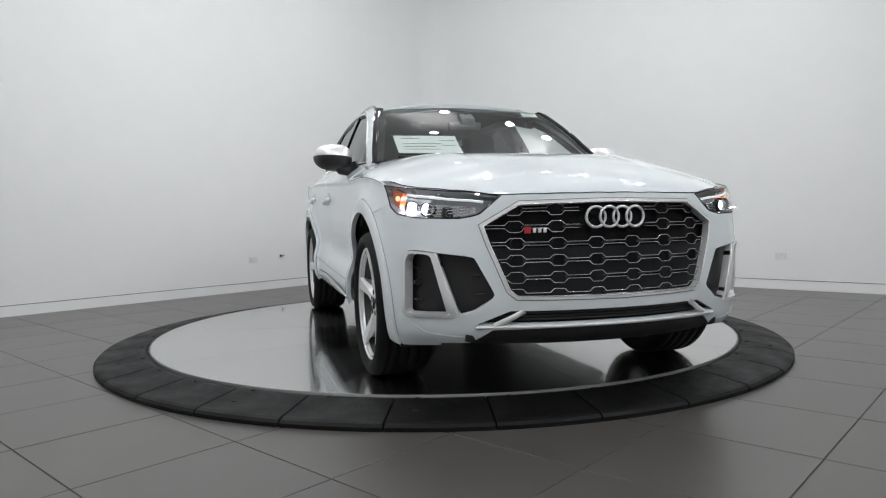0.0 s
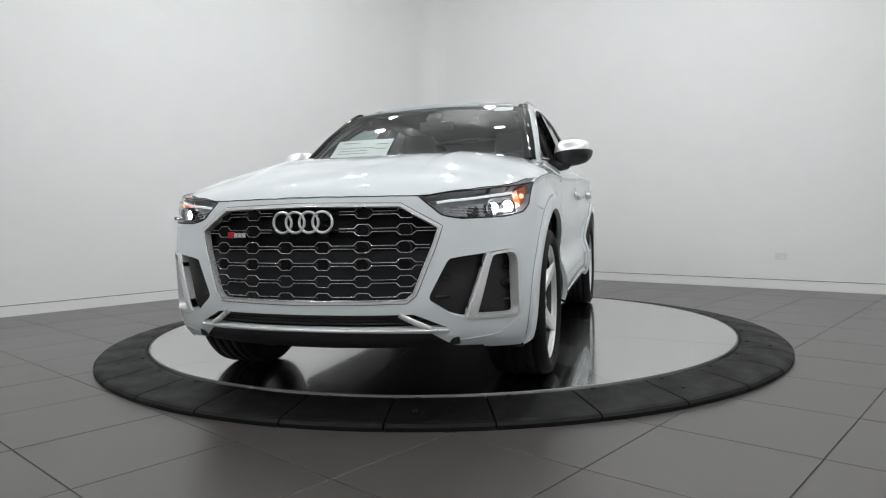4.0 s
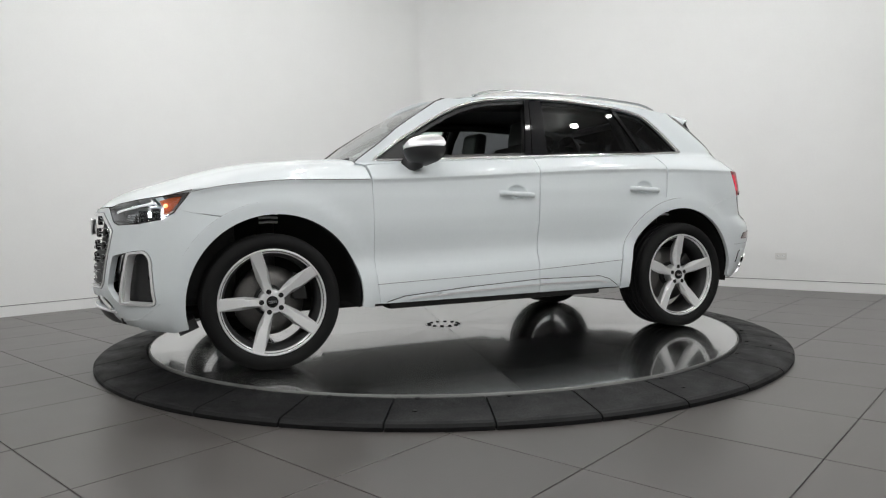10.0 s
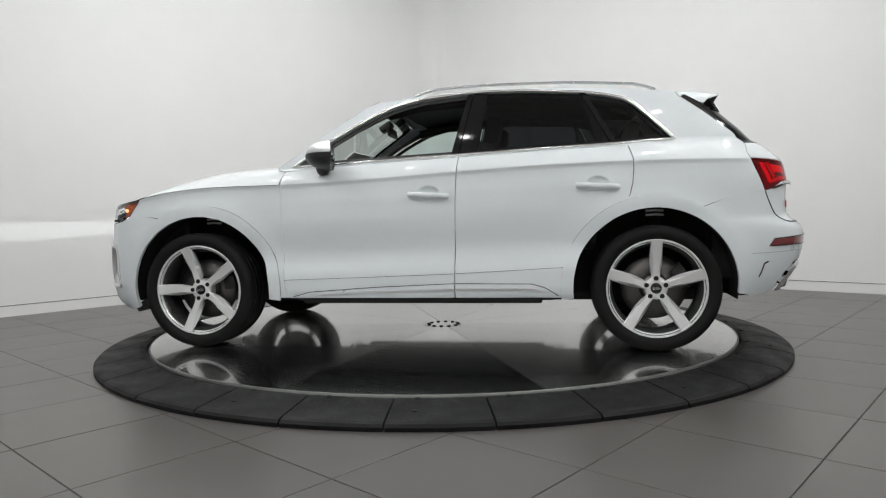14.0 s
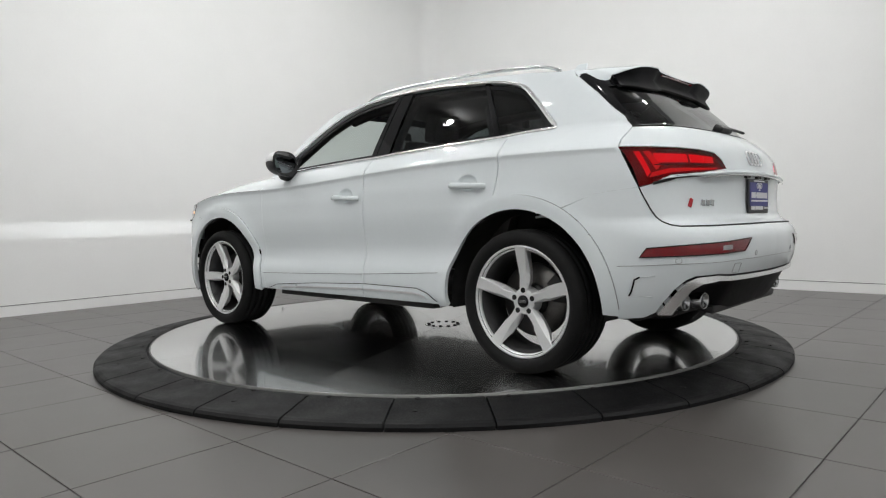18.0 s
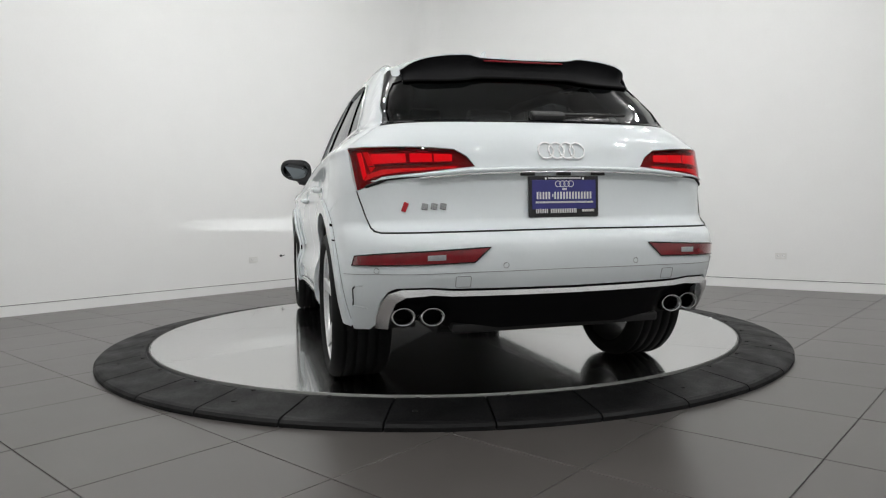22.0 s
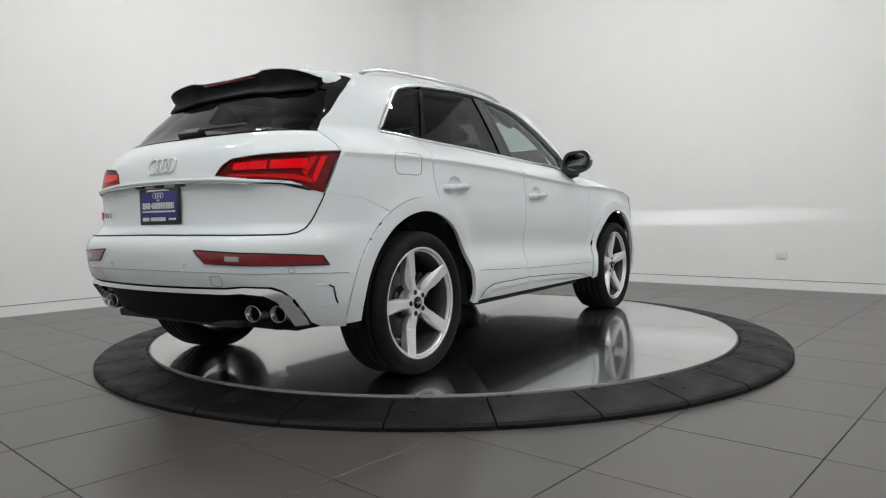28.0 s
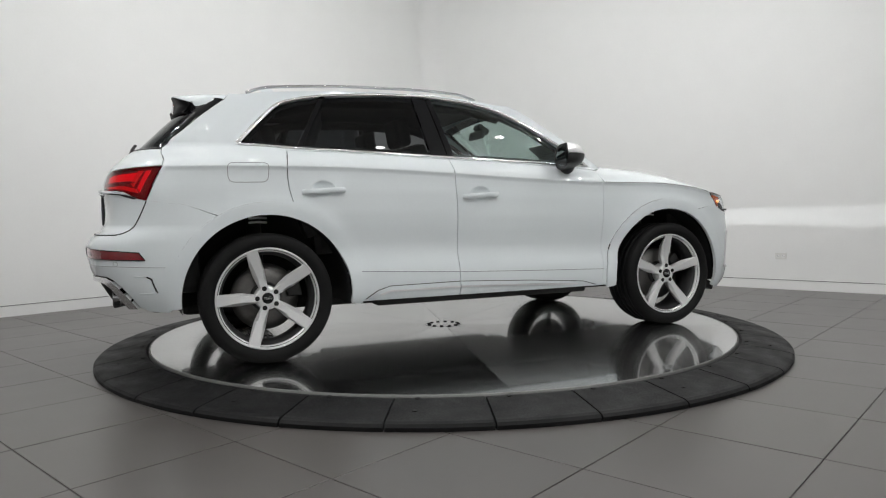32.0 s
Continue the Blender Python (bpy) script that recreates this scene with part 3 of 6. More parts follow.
    for sgn in ((1, -1) if mirror else (1,)):
        V = verts * np.array((1, sgn, 1))
        fs = faces if sgn == 1 else [tuple(reversed(t)) for t in faces]
        NN = N * np.array((1, sgn, 1))
        me = bpy.data.meshes.new(name)
        me.from_pydata(V.tolist(), [], [tuple(int(i) for i in t) for t in fs])
        me.shade_smooth()
        nl = []
        for t in fs:
            if len(t) == 3:
                nl += [tuple(NN[i]) for i in t]
            else:
                p0, p1, p2 = V[t[0]], V[t[1]], V[t[2]]
                m = np.cross(p1 - p0, p2 - p0)
                m = tuple(m / max(1e-12, np.linalg.norm(m)))
                nl += [m] * 4
        me.normals_split_custom_set(nl)
        me.materials.append(mat)
        ob = new(name, me)
        ob.parent = parent[0 if sgn == 1 else 1] if isinstance(parent, tuple) else parent
        if label:
            ob["label"] = label
        made.append(ob)
    return made


def bead(name, line, lift, r, mat, parent, off=0.0, closed=False, mirror=False, flat=1.0, step=0.03, label="", seg=8):
    """A moulding that follows a line on a body surface."""
    L = dense(line, step) if closed else open_dense(line, step)
    P, N = lifted(np.array(L, float), lift, off)
    made = []
    for sgn in ((1, -1) if mirror else (1,)):
        s = np.array((1, sgn, 1))
        p, n = (P * s).tolist(), (N * s).tolist()
        if sgn == -1:
            p.reverse(), n.reverse()
        made.append(tube(name, p, r, mat, parent[0 if sgn == 1 else 1] if isinstance(parent, tuple) else parent, closed, seg, flat, n, label))
    return made


def arc(cx, cz, r, a0, a1, n=24):
    return [(cx + r * math.cos(radians(a0 + (a1 - a0) * i / n)), cz + r * math.sin(radians(a0 + (a1 - a0) * i / n))) for i in range(n + 1)]


def along(f, x0, x1, n=12, dz=0.0):
    return [(x, float(f(x)) + dz) for x in np.linspace(x0, x1, n + 1)]


def roof_edge(x):
    """Height at which the flank meets the roof skin."""
    z = float(z_roof(x)) - 0.05
    for _ in range(20):
        z = 0.5 * z + 0.5 * float(roof_z(x, side_y(x, z)))
    return z
# ---- the car ----
M_REDLENS = glass("red_lamp_lens", (0.70, 0.02, 0.045), 0.15, gloss=0.7)
M_REDHOUSE = material("red_lamp_housing", (0.22, 0.004, 0.010), 0.25, coat=0.5, vary=0.1)
M_REDLIT = emitter("lit_red_light_guide", (1.0, 0.003, 0.12), 0.75, (0.5, 0.01, 0.02))
M_WHITELIT = emitter("lit_headlamp_projector", (0.95, 0.98, 1.0), 30.0)
M_DRL = emitter("lit_daytime_strip", (0.95, 0.98, 1.0), 0.5)
M_AMBER = material("amber_reflector", (0.50, 0.085, 0.010), 0.18, coat=0.8, vary=0.1)
M_AMBERLIT = emitter("amber_lamp_bulb", (1.0, 0.35, 0.02), 1.5)
M_LAMPHOUSE = material("grey_lamp_housing", (0.40, 0.405, 0.41), 0.30, metal=0.3, vary=0.1)

CAR_X, CAR_Y = 0.0135, 0.080
ARCH_OUT = 0.524
car = new("car")
tagged(car, "white mid-size sport utility car with silver wheels and lit lamps", "car")


def build_body():
    g = 0.0022
    # --- doors ---
    belt = lambda x0, x1: along(z_belt, x0, x1, 10, -0.012)
    fd = [(0.845, 1.105), (0.846, 1.02), (0.840, 0.767), (0.835, 0.495), (0.816, 0.318), (-0.240 + g, 0.318), (-0.244 + g, 0.60), (-0.252 + g, 0.90), (-0.260 + g, 1.06)] + [(-0.266 + g, float(z_belt(-0.266)) - 0.012)] + belt(-0.26, 0.80)
    doors_f = panel("front_door", fd, side_lift, M_PAINT, car, mirror=True, flange=0.03, fine=[(HANDLES[0][0], HANDLES[0][1] + 0.014, 0.072, 0.048, 0.006)])
    a_in = math.degrees(math.acos((-1.245 - ARCH_R) / ARCH_OUT))
    rd = [(-0.240 - g, 0.318), (-0.244 - g, 0.60), (-0.252 - g, 0.90), (-0.260 - g, 1.06), (-0.266 - g, float(z_belt(-0.27)) - 0.012)] + belt(-0.28, -1.265) + [(-1.283, 1.12), (-1.286, 1.06), (-1.279, 0.98), (-1.262, 0.91)] + arc(ARCH_R, ARCH_Z, ARCH_OUT, a_in, -5.9, 26)
    doors_r = panel("rear_door", rd, side_lift, M_PAINT, car, mirror=True, flange=0.03, fine=[(HANDLES[1][0], HANDLES[1][1] + 0.014, 0.072, 0.048, 0.006)])
    # --- front wing and bonnet ---
    zs = 0.826
    a1 = math.degrees(math.asin((zs - ARCH_Z) / ARCH_OUT))
    fender = along(z_crease, 0.850, 1.80, 20, -0.003) + [(1.838, 0.905), (1.868, 0.868), (1.80, 0.848)] + arc(ARCH_F, ARCH_Z, ARCH_OUT, a1, 185.0, 40) + [(0.862, 0.318), (0.8180, 0.318), (0.8370, 0.495), (0.8420, 0.767), (0.8480, 1.0)]
    panel("front_wing", fender, side_lift, M_PAINT, car, mirror=True)
    lip = [(2.258, 0.0), (2.250, 0.15), (2.225, 0.30), (2.192, 0.42), (2.160, 0.512), (2.075, 0.665), (1.98, 0.765), (1.88, 0.826), (1.795, 0.858)]
    side = [(x, float(side_y(x, z_crease(x))) - 0.001) for x in np.linspace(1.72, 0.856, 16)]
    back = [(0.856, 0.80), (0.880, 0.73), (0.915, 0.58), (0.945, 0.38), (0.958, 0.18), (0.962, 0.0)]
    half = lip + side + back
    bead("bonnet_edge", [(x, -y) for x, y in reversed(lip[1:])] + lip, hood_lift, 0.0022, M_HOLE, car, off=-0.003, label="dark joint under the bonnet edge")
    hood = [(x, y) for x, y in half] + [(x, -y) for x, y in reversed(half) if y > 0.001]
    panel("bonnet", hood, hood_lift, M_PAINT, car, step=0.045, flange=0.02)
    bead("bonnet_joint", along(z_crease, 0.862, 1.79, 24, -0.0012), side_lift, 0.0012, M_HOLE, car, mirror=True, off=-0.0002, label="dark bonnet joint")
    # --- flank frame: pillars, cant rail, quarter panel ---
    win = WINDOW
    top = [(x, roof_edge(x) - 0.002) for x in np.linspace(0.14, -1.50, 26)]
    pillar = [(0.905, 1.122), (0.888, 1.142), (0.820, 1.190), (0.752, 1.237), (0.612, 1.346), (0.469, 1.438), (0.330, 1.525), (0.262, 1.550)]
    tail = [(-1.560, 1.546), (-1.583, 1.508), (-1.636, 1.470), (-1.73, 1.394), (-1.823, 1.310), (-1.879, 1.266), (-1.930, 1.208), (-1.933, 1.180), (-1.922, 1.14), (-1.930, 1.104), (-1.975, 1.01), (-2.016, 0.9172), (-1.83, 0.8932)]
    a2 = math.degrees(math.acos((-1.655 - ARCH_R) / ARCH_OUT))
    quarter = arc(ARCH_R, ARCH_Z, ARCH_OUT, a2, a_in, 12)[:-1] + [(-1.240, 0.878), (-1.2665, 0.91), (-1.284, 0.98), (-1.291, 1.06), (-1.288, 1.12), (-1.273, float(z_belt(-1.27)) - 0.014)] + along(z_belt, -1.25, 0.80, 30, -0.009) + [(0.848, 1.112)]
    frame_loop = pillar + top + tail + quarter
    panel("flank_frame", [frame_loop, inset(win, 0.0)], side_lift, M_PAINT, car, mirror=True, flange=0.03)
    flap = rounded([(-1.385, 1.122), (-1.61, 1.119), (-1.605, 1.012), (-1.395, 1.014)], 0.035)
    bead("fuel_flap_joint", flap, side_right, 0.0012, M_HOLE, car, closed=True)
    # --- roof ---
    eh = [(x, float(side_y(x, roof_edge(x)))) for x in np.linspace(0.14, -1.50, 20)]
    rf = [(0.312, 0.0), (0.308, 0.22), (0.298, 0.44), (0.280, 0.60)] + eh[1:] + [(-1.58, 0.50), (-1.60, 0.25), (-1.60, 0.0)]
    rf = rf + [(x, -y) for x, y in reversed(rf) if y > 0.001]
    panel("roof", rf, roof_lift, M_PAINT, car, step=0.07, flange=0.02)
    # --- arch mouldings and liners ---
    for c, lo, hi in ((ARCH_F, -14.0, 187.0), (ARCH_R, -6.5, 184.0)):
        m = arc(c, ARCH_Z, ARCH_OUT + 0.006, lo, hi, 44) + arc(c, ARCH_Z, ARCH_RAD, hi, lo, 44)
        panel("arch_moulding", m, side_lift, M_PAINT, car, mirror=True, off=0.014, flange=0.024)
        bead("arch_joint", arc(c, ARCH_Z, ARCH_OUT + 0.0072, lo + 4, hi - 3, 44), side_lift, 0.0011, M_SEAM, car, mirror=True, off=0.0008, label="thin joint along the arch moulding")
    for c in (ARCH_F, ARCH_R):
        for s in (1, -1):
            vs, fs = [], []
            n = 28
            for i in range(n + 1):
                a = radians(-9 + 198 * i / n)
                for y, r in ((0.872, ARCH_RAD + 0.004), (0.56, ARCH_RAD + 0.02), (0.50, 0.0)):
                    vs.append((c + r * math.cos(a), s * y, max(0.30, ARCH_Z + r * math.sin(a)) if r else ARCH_Z))
            for i in range(n):
                for k in range(2):
                    q = (i * 3 + k, i * 3 + k + 1, i * 3 + k + 4, i * 3 + k + 3)
                    fs.append(q if s == 1 else q[::-1])
            obj("wheel_arch_liner", vs, fs, M_UNDER, car, True, "black plastic wheel arch liner")
    # --- sill blades on the doors ---
    blade_f = [(0.80, 0.318), (0.668, 0.352), (0.25, 0.380), (-0.236, 0.400), (-0.236, 0.318)]
    blade_r = [(-0.2445, 0.318), (-0.2445, 0.400), (-0.70, 0.396), (-0.775, 0.375), (-0.868, 0.318)]
    panel("sill_trim", blade_f, side_lift, M_PAINT, (doors_f[0], doors_f[1]), mirror=True, step=0.02, off=0.005, flange=0.004)
    panel("sill_trim", blade_r, side_lift, M_PAINT, (doors_r[0], doors_r[1]), mirror=True, step=0.02, off=0.005, flange=0.004)
    bead("sill_joint", [(0.775, 0.325), (0.668, 0.3535), (0.25, 0.3815), (-0.236, 0.4015)], side_lift, 0.0022, M_HOLE, (doors_f[0], doors_f[1]), off=0.004, mirror=True)
    bead("sill_joint", [(-0.2445, 0.4015), (-0.70, 0.3975), (-0.777, 0.376), (-0.85, 0.330)], side_lift, 0.0022, M_HOLE, (doors_r[0], doors_r[1]), off=0.004, mirror=True)
    panel("sill_strip", [(0.64, 0.3335), (0.25, 0.350), (-0.236, 0.364), (-0.236, 0.374), (0.25, 0.360), (0.62, 0.3435)], side_lift, M_CAP, (doors_f[0], doors_f[1]), mirror=True, step=0.02, off=0.0095, flange=0.004, label="satin strip on the sill")
    panel("sill_strip", [(-0.2445, 0.364), (-0.2445, 0.374), (-0.70, 0.373), (-0.765, 0.354), (-0.755, 0.346), (-0.70, 0.363)], side_lift, M_CAP, (doors_r[0], doors_r[1]), mirror=True, step=0.02, off=0.0095, flange=0.004, label="satin strip on the sill")
    bead("door_joint_line", [(0.832, 0.428), (0.25, 0.444), (-0.236, 0.460)], side_lift, 0.0014, M_INK, (doors_f[0], doors_f[1]), off=0.0002, mirror=True)
    bead("door_joint_line", [(-0.2445, 0.461), (-0.60, 0.478), (-0.892, 0.494)], side_lift, 0.0014, M_INK, (doors_r[0], doors_r[1]), off=0.0002, mirror=True)
    # --- underbody and inner shell ---
    bm = bmesh.new()
    box_bm(bm, (1.70, 1.44, 0.08), pose(0, 0, 0.315), 0.03)
    part("underbody", bm, M_UNDER, car, "black underbody tray")
    for sg in (1, -1):
        box("rocker_underside", (1.50, 0.12, 0.05), pose(-0.01, sg * 0.775, 0.297), M_UNDER, car, 0.015)
    box("centre_tray", (3.7, 0.9, 0.09), pose(0, 0, 0.29), M_UNDER, car, 0.03)
    box("front_tray", (0.30, 1.26, 0.08), pose(2.0, 0, 0.305), M_UNDER, car, 0.03)
    for xx in (1.412, -1.412):
        for sg in (1, -1):
            tube("suspension_arm", [(xx, sg * 0.42, 0.33), (xx, sg * 0.66, 0.36)], 0.035, M_UNDER, car)
            if xx > 0:
                box("air_deflector", (0.10, 0.18, 0.055), pose(1.838, sg * 0.755, 0.262, 0, 22), M_BLACK, car, 0.003)
            # bright bent tubes imitate glints of light on the suspension
            for zz in (0.79, 0.815, 0.84):
                tube("suspension_glint", [(xx - 0.07, sg * 0.70, zz), (xx - 0.02, sg * 0.725, zz + 0.004), (xx + 0.03, sg * 0.70, zz)], 0.007, M_CAP, car)
            tube("suspension_strut", [(xx - 0.02, sg * 0.60, 0.40), (xx - 0.03, sg * 0.56, 0.82)], 0.045, M_IRON, car)
    inner = [(0.86, 0.33), (0.90, 1.05), (0.84, 1.11)] + along(z_belt, 0.80, -1.5, 14, -0.03) + [(-1.70, 1.15), (-1.85, 1.0), (-1.72, 0.92)] + arc(ARCH_R, ARCH_Z, 0.50, 128, 0, 18) + [(-0.87, 0.33)]
    panel("door_lining", inner, side_lift, M_DASH, car, step=0.09, off=-0.05, flange=0, mirror=True, label="black inner door lining")
    inn = [(0.90, 0.9), (0.98, 1.01), (1.7, 0.955)] + arc(ARCH_F, ARCH_Z, 0.52, 48, 165, 18)
    panel("inner_wing", inn, side_lift, M_UNDER, car, step=0.09, off=-0.045, flange=0, mirror=True)
    return doors_f, doors_r


WINDOW = [(0.800, 1.137), (0.608, 1.272), (0.397, 1.395), (0.29, 1.452), (0.184, 1.500), (0.08, 1.532), (-0.032, 1.556), (-0.285, 1.580), (-0.465, 1.584), (-0.65, 1.580), (-0.822, 1.568), (-0.94, 1.559), (-1.05, 1.548), (-1.155, 1.530), (-1.255, 1.504), (-1.31, 1.475), (-1.355, 1.434), (-1.405, 1.385), (-1.455, 1.332), (-1.505, 1.278), (-1.537, 1.248), (-1.540, 1.239), (-1.525, 1.2345), (-1.40, 1.229), (-1.21, 1.216), (-0.79, 1.200), (-0.304, 1.178), (0.252, 1.157), (0.638, 1.141)]


def build_glasshouse(doors_f, doors_r):
    bead("window_chrome", WINDOW, side_lift, 0.0095, M_CHROME, car, off=0.004, closed=True, mirror=True, flat=0.7, step=0.03, label="chrome strip round the side windows")
    bead("window_chrome", [(-1.28, 1.490), (-1.312, 1.471), (-1.357, 1.430), (-1.407, 1.381), (-1.457, 1.328), (-1.507, 1.274), (-1.530, 1.250)], side_lift, 0.0135, M_CHROME, car, off=0.002, mirror=True, flat=0.6, step=0.02)
    w = inset(WINDOW, 0.010)

    def cut(x_lo, x_hi):
        """The window outline between two slanting lines given as functions of z."""
        out = []
        n = len(w)
        ins = lambda p: x_lo(p[1]) <= p[0] <= x_hi(p[1])
        for i in range(n):
            a, b = w[i], w[(i + 1) % n]
            steps = 24
            for k in range(steps):
                p = (a[0] + (b[0] - a[0]) * k / steps, a[1] + (b[1] - a[1]) * k / steps)
                if ins(p):
                    out.append(p)
        thin = [out[0]]
        for p in out[1:]:
            if math.dist(p, thin[-1]) > 0.02:
                thin.append(p)
        return thin

    b0 = lambda z: -0.215 - (z - 1.17) * 0.24     # front edge of the pillar cover
    b1 = lambda z: -0.375 - (z - 1.17) * 0.16      # rear edge of the pillar cover
    q0 = lambda z: -1.185 + (z - 1.21) * 0.52      # strip before the quarter glass
    big, small = (lambda z: 9), (lambda z: -9)
    # driver's pane is lowered; the passenger's is up
    pane = panel("window_pane", cut(b0, big), side_right, M_CLEAR, doors_f[1], off=-0.012, flange=0, step=0.07, label="clear green-tinted side window, closed")[0]
    pane.visible_shadow = False
    for o in panel("window_pane", cut(lambda z: q0(z), lambda z: b1(z)), side_lift, M_DARKGLASS, (doors_r[0], doors_r[1]), off=-0.010, flange=0, step=0.07, mirror=True, label="dark privacy glass window"):
        o.visible_shadow = False
    for o in panel("quarter_glass", cut(small, lambda z: q0(z) - 0.026), side_lift, M_DARKGLASS, car, off=-0.010, flange=0, step=0.07, mirror=True, label="dark privacy quarter glass"):
        o.visible_shadow = False
    cov = [(b1(1.175) - 0.002, 1.19), (b0(1.175), 1.185), (b0(1.575), 1.572), (b1(1.575), 1.576)]
    mid = lambda z: -0.262 - (z - 1.17) * 0.21
    panel("pillar_cover", [(mid(1.185) + 0.003, 1.186), (b0(1.185), 1.186), (b0(1.571), 1.571), (mid(1.571) + 0.003, 1.571)], side_lift, M_GLOSS, (doors_f[0], doors_f[1]), off=-0.002, flange=0.02, mirror=True, label="gloss black pillar cover")
    panel("pillar_cover", [(b1(1.19), 1.19), (mid(1.19) - 0.003, 1.19), (mid(1.574) - 0.003, 1.574), (b1(1.574), 1.574)], side_lift, M_GLOSS, (doors_r[0], doors_r[1]), off=-0.002, flange=0.02, mirror=True, label="gloss black pillar cover")
    panel("pillar_cover", [(q0(1.225) - 0.030, 1.226), (q0(1.225) + 0.002, 1.226), (q0(1.535) + 0.002, 1.534), (q0(1.535) - 0.030, 1.528)], side_lift, M_GLOSS, car, off=-0.004, flange=0.02, mirror=True, label="gloss black window divider")
    panel("mirror_sail", [(0.775, 1.146), (0.62, 1.253), (0.60, 1.25), (0.60, 1.152)], side_lift, M_BLACK, (doors_f[0], doors_f[1]), off=-0.006, flange=0.02, mirror=True, label="black mirror mounting triangle")
    # black inner frame round the window opening
    inn = inset(w, 0.022)
    panel("window_rubber", [w, inn], side_lift, M_BLACK, car, off=-0.016, flange=0.012, mirror=True, step=0.05, label="black window seal")
    # windscreen
    wl = [(0.745, 1.140), (0.735, 1.150), (0.70, 1.245), (0.66, 1.37), (0.625, 1.47), (0.590, 1.530), (0.55, 1.544), (0.30, 1.566), (0.0, 1.574)]
    ws = [(0.0, 1.150), (0.35, 1.148), (0.62, 1.143)] + wl
    ws = ws + [(-y, z) for y, z in reversed(ws) if y > 0.001]
    sc = panel("windscreen", ws, screen_lift, M_WINDSCREEN, car, off=-0.004, flange=0, step=0.08, label="large windscreen reflecting the ceiling lamps")[0]
    sc.visible_shadow = False
    edge = [(0.0, 1.154), (0.35, 1.152), (0.62, 1.146)] + wl
    edge = edge + [(-y, z) for y, z in reversed(edge) if y > 0.001]
    panel("windscreen_border", [edge, inset(edge, 0.035)], screen_lift, M_GLOSS, car, off=-0.010, flange=0, step=0.05, label="black printed border of the windscreen")
    loop = [(0.968, 0.0), (0.948, 0.40), (0.918, 0.60), (0.880, 0.74), (0.80, 0.76), (0.83, 0.60), (0.86, 0.40), (0.88, 0.0), (0.86, -0.40), (0.83, -0.60), (0.80, -0.76), (0.880, -0.74), (0.918, -0.60), (0.948, -0.40)]
    panel("cowl", loop, hood_lift, M_BLACK, car, off=-0.035, flange=0.02, label="black plastic cowl under the windscreen")
    for y0, y1 in ((0.62, 0.02), (-0.05, -0.60)):
        pts = [(float(screen_x(y, 1.158 + 0.004 * k)) + 0.014, y, 1.158 + 0.004 * k) for k, y in enumerate(np.linspace(y0, y1, 8))]
        tube("wiper", pts, 0.006, M_BLACK, car, label="black windscreen wiper")
    # black strips along the windscreen pillars
    pa = [(0.905, 1.122), (0.888, 1.142), (0.820, 1.190), (0.752, 1.237), (0.612, 1.346), (0.469, 1.438), (0.330, 1.525), (0.262, 1.550)]
    pb = [(0.748, 1.125), (0.735, 1.146), (0.718, 1.194), (0.700, 1.241), (0.664, 1.350), (0.632, 1.442), (0.592, 1.529), (0.575, 1.552)]
    for s in (1, -1):
        vs, fc = [], []
        for (ax, az), (by, bz) in zip(pa, pb):
            A = Vector((ax, float(side_y(ax, az)) + 0.0005, az))
            B = Vector((float(screen_x(by, bz)) - 0.001, by, bz))
            mid = (A + B) / 2 + Vector((0.004, 0.004, 0.003))
            inn = B - Vector((0.02, 0.02, 0.01))
            vs += [Vector((q.x, s * q.y, q.z)) for q in (A, mid, B, inn)]
        for i in range(len(pa) - 1):
            for k in range(3):
                q = (i * 4 + k, i * 4 + k + 1, i * 4 + k + 5, i * 4 + k + 4)
                fc.append(q if s == -1 else q[::-1])
        obj("windscreen_pillar", vs, fc, M_GLOSS, car, True, "gloss black strip between windscreen and pillar")
    # roof rails
    for s in (1, -1):
        pts = []
        for i in range(25):
            t = i / 24
            x = 0.04 - 1.50 * t
            rise = 0.024 * min(1, math.sin(math.pi * t) * 4) ** 0.6 if 0 < t < 1 else 0.0
            y = 0.568
            pts.append((x, s * y, float(roof_z(x, y)) + rise + 0.004))
        tube("roof_rail", pts, 0.0105, M_SATIN, car, seg=10, flat=0.9, label="satin aluminium roof rail")
    bm = bmesh.new()
    box_bm(bm, (0.12, 0.020, 0.10), pose(-1.22, 0, float(z_roof(-1.22)) + 0.036), 0.008, 3)
    for v in bm.verts:
        k = max(0.0, (v.co.z - 1.63) / 0.11)
        v.co.x = -1.22 + (v.co.x + 1.22) * (1 - 0.6 * min(1, k)) - 0.06 * k
        v.co.y *= 1 - 0.7 * min(1, k)
    part("antenna_fin", bm, M_PAINT, car, "white shark fin antenna")


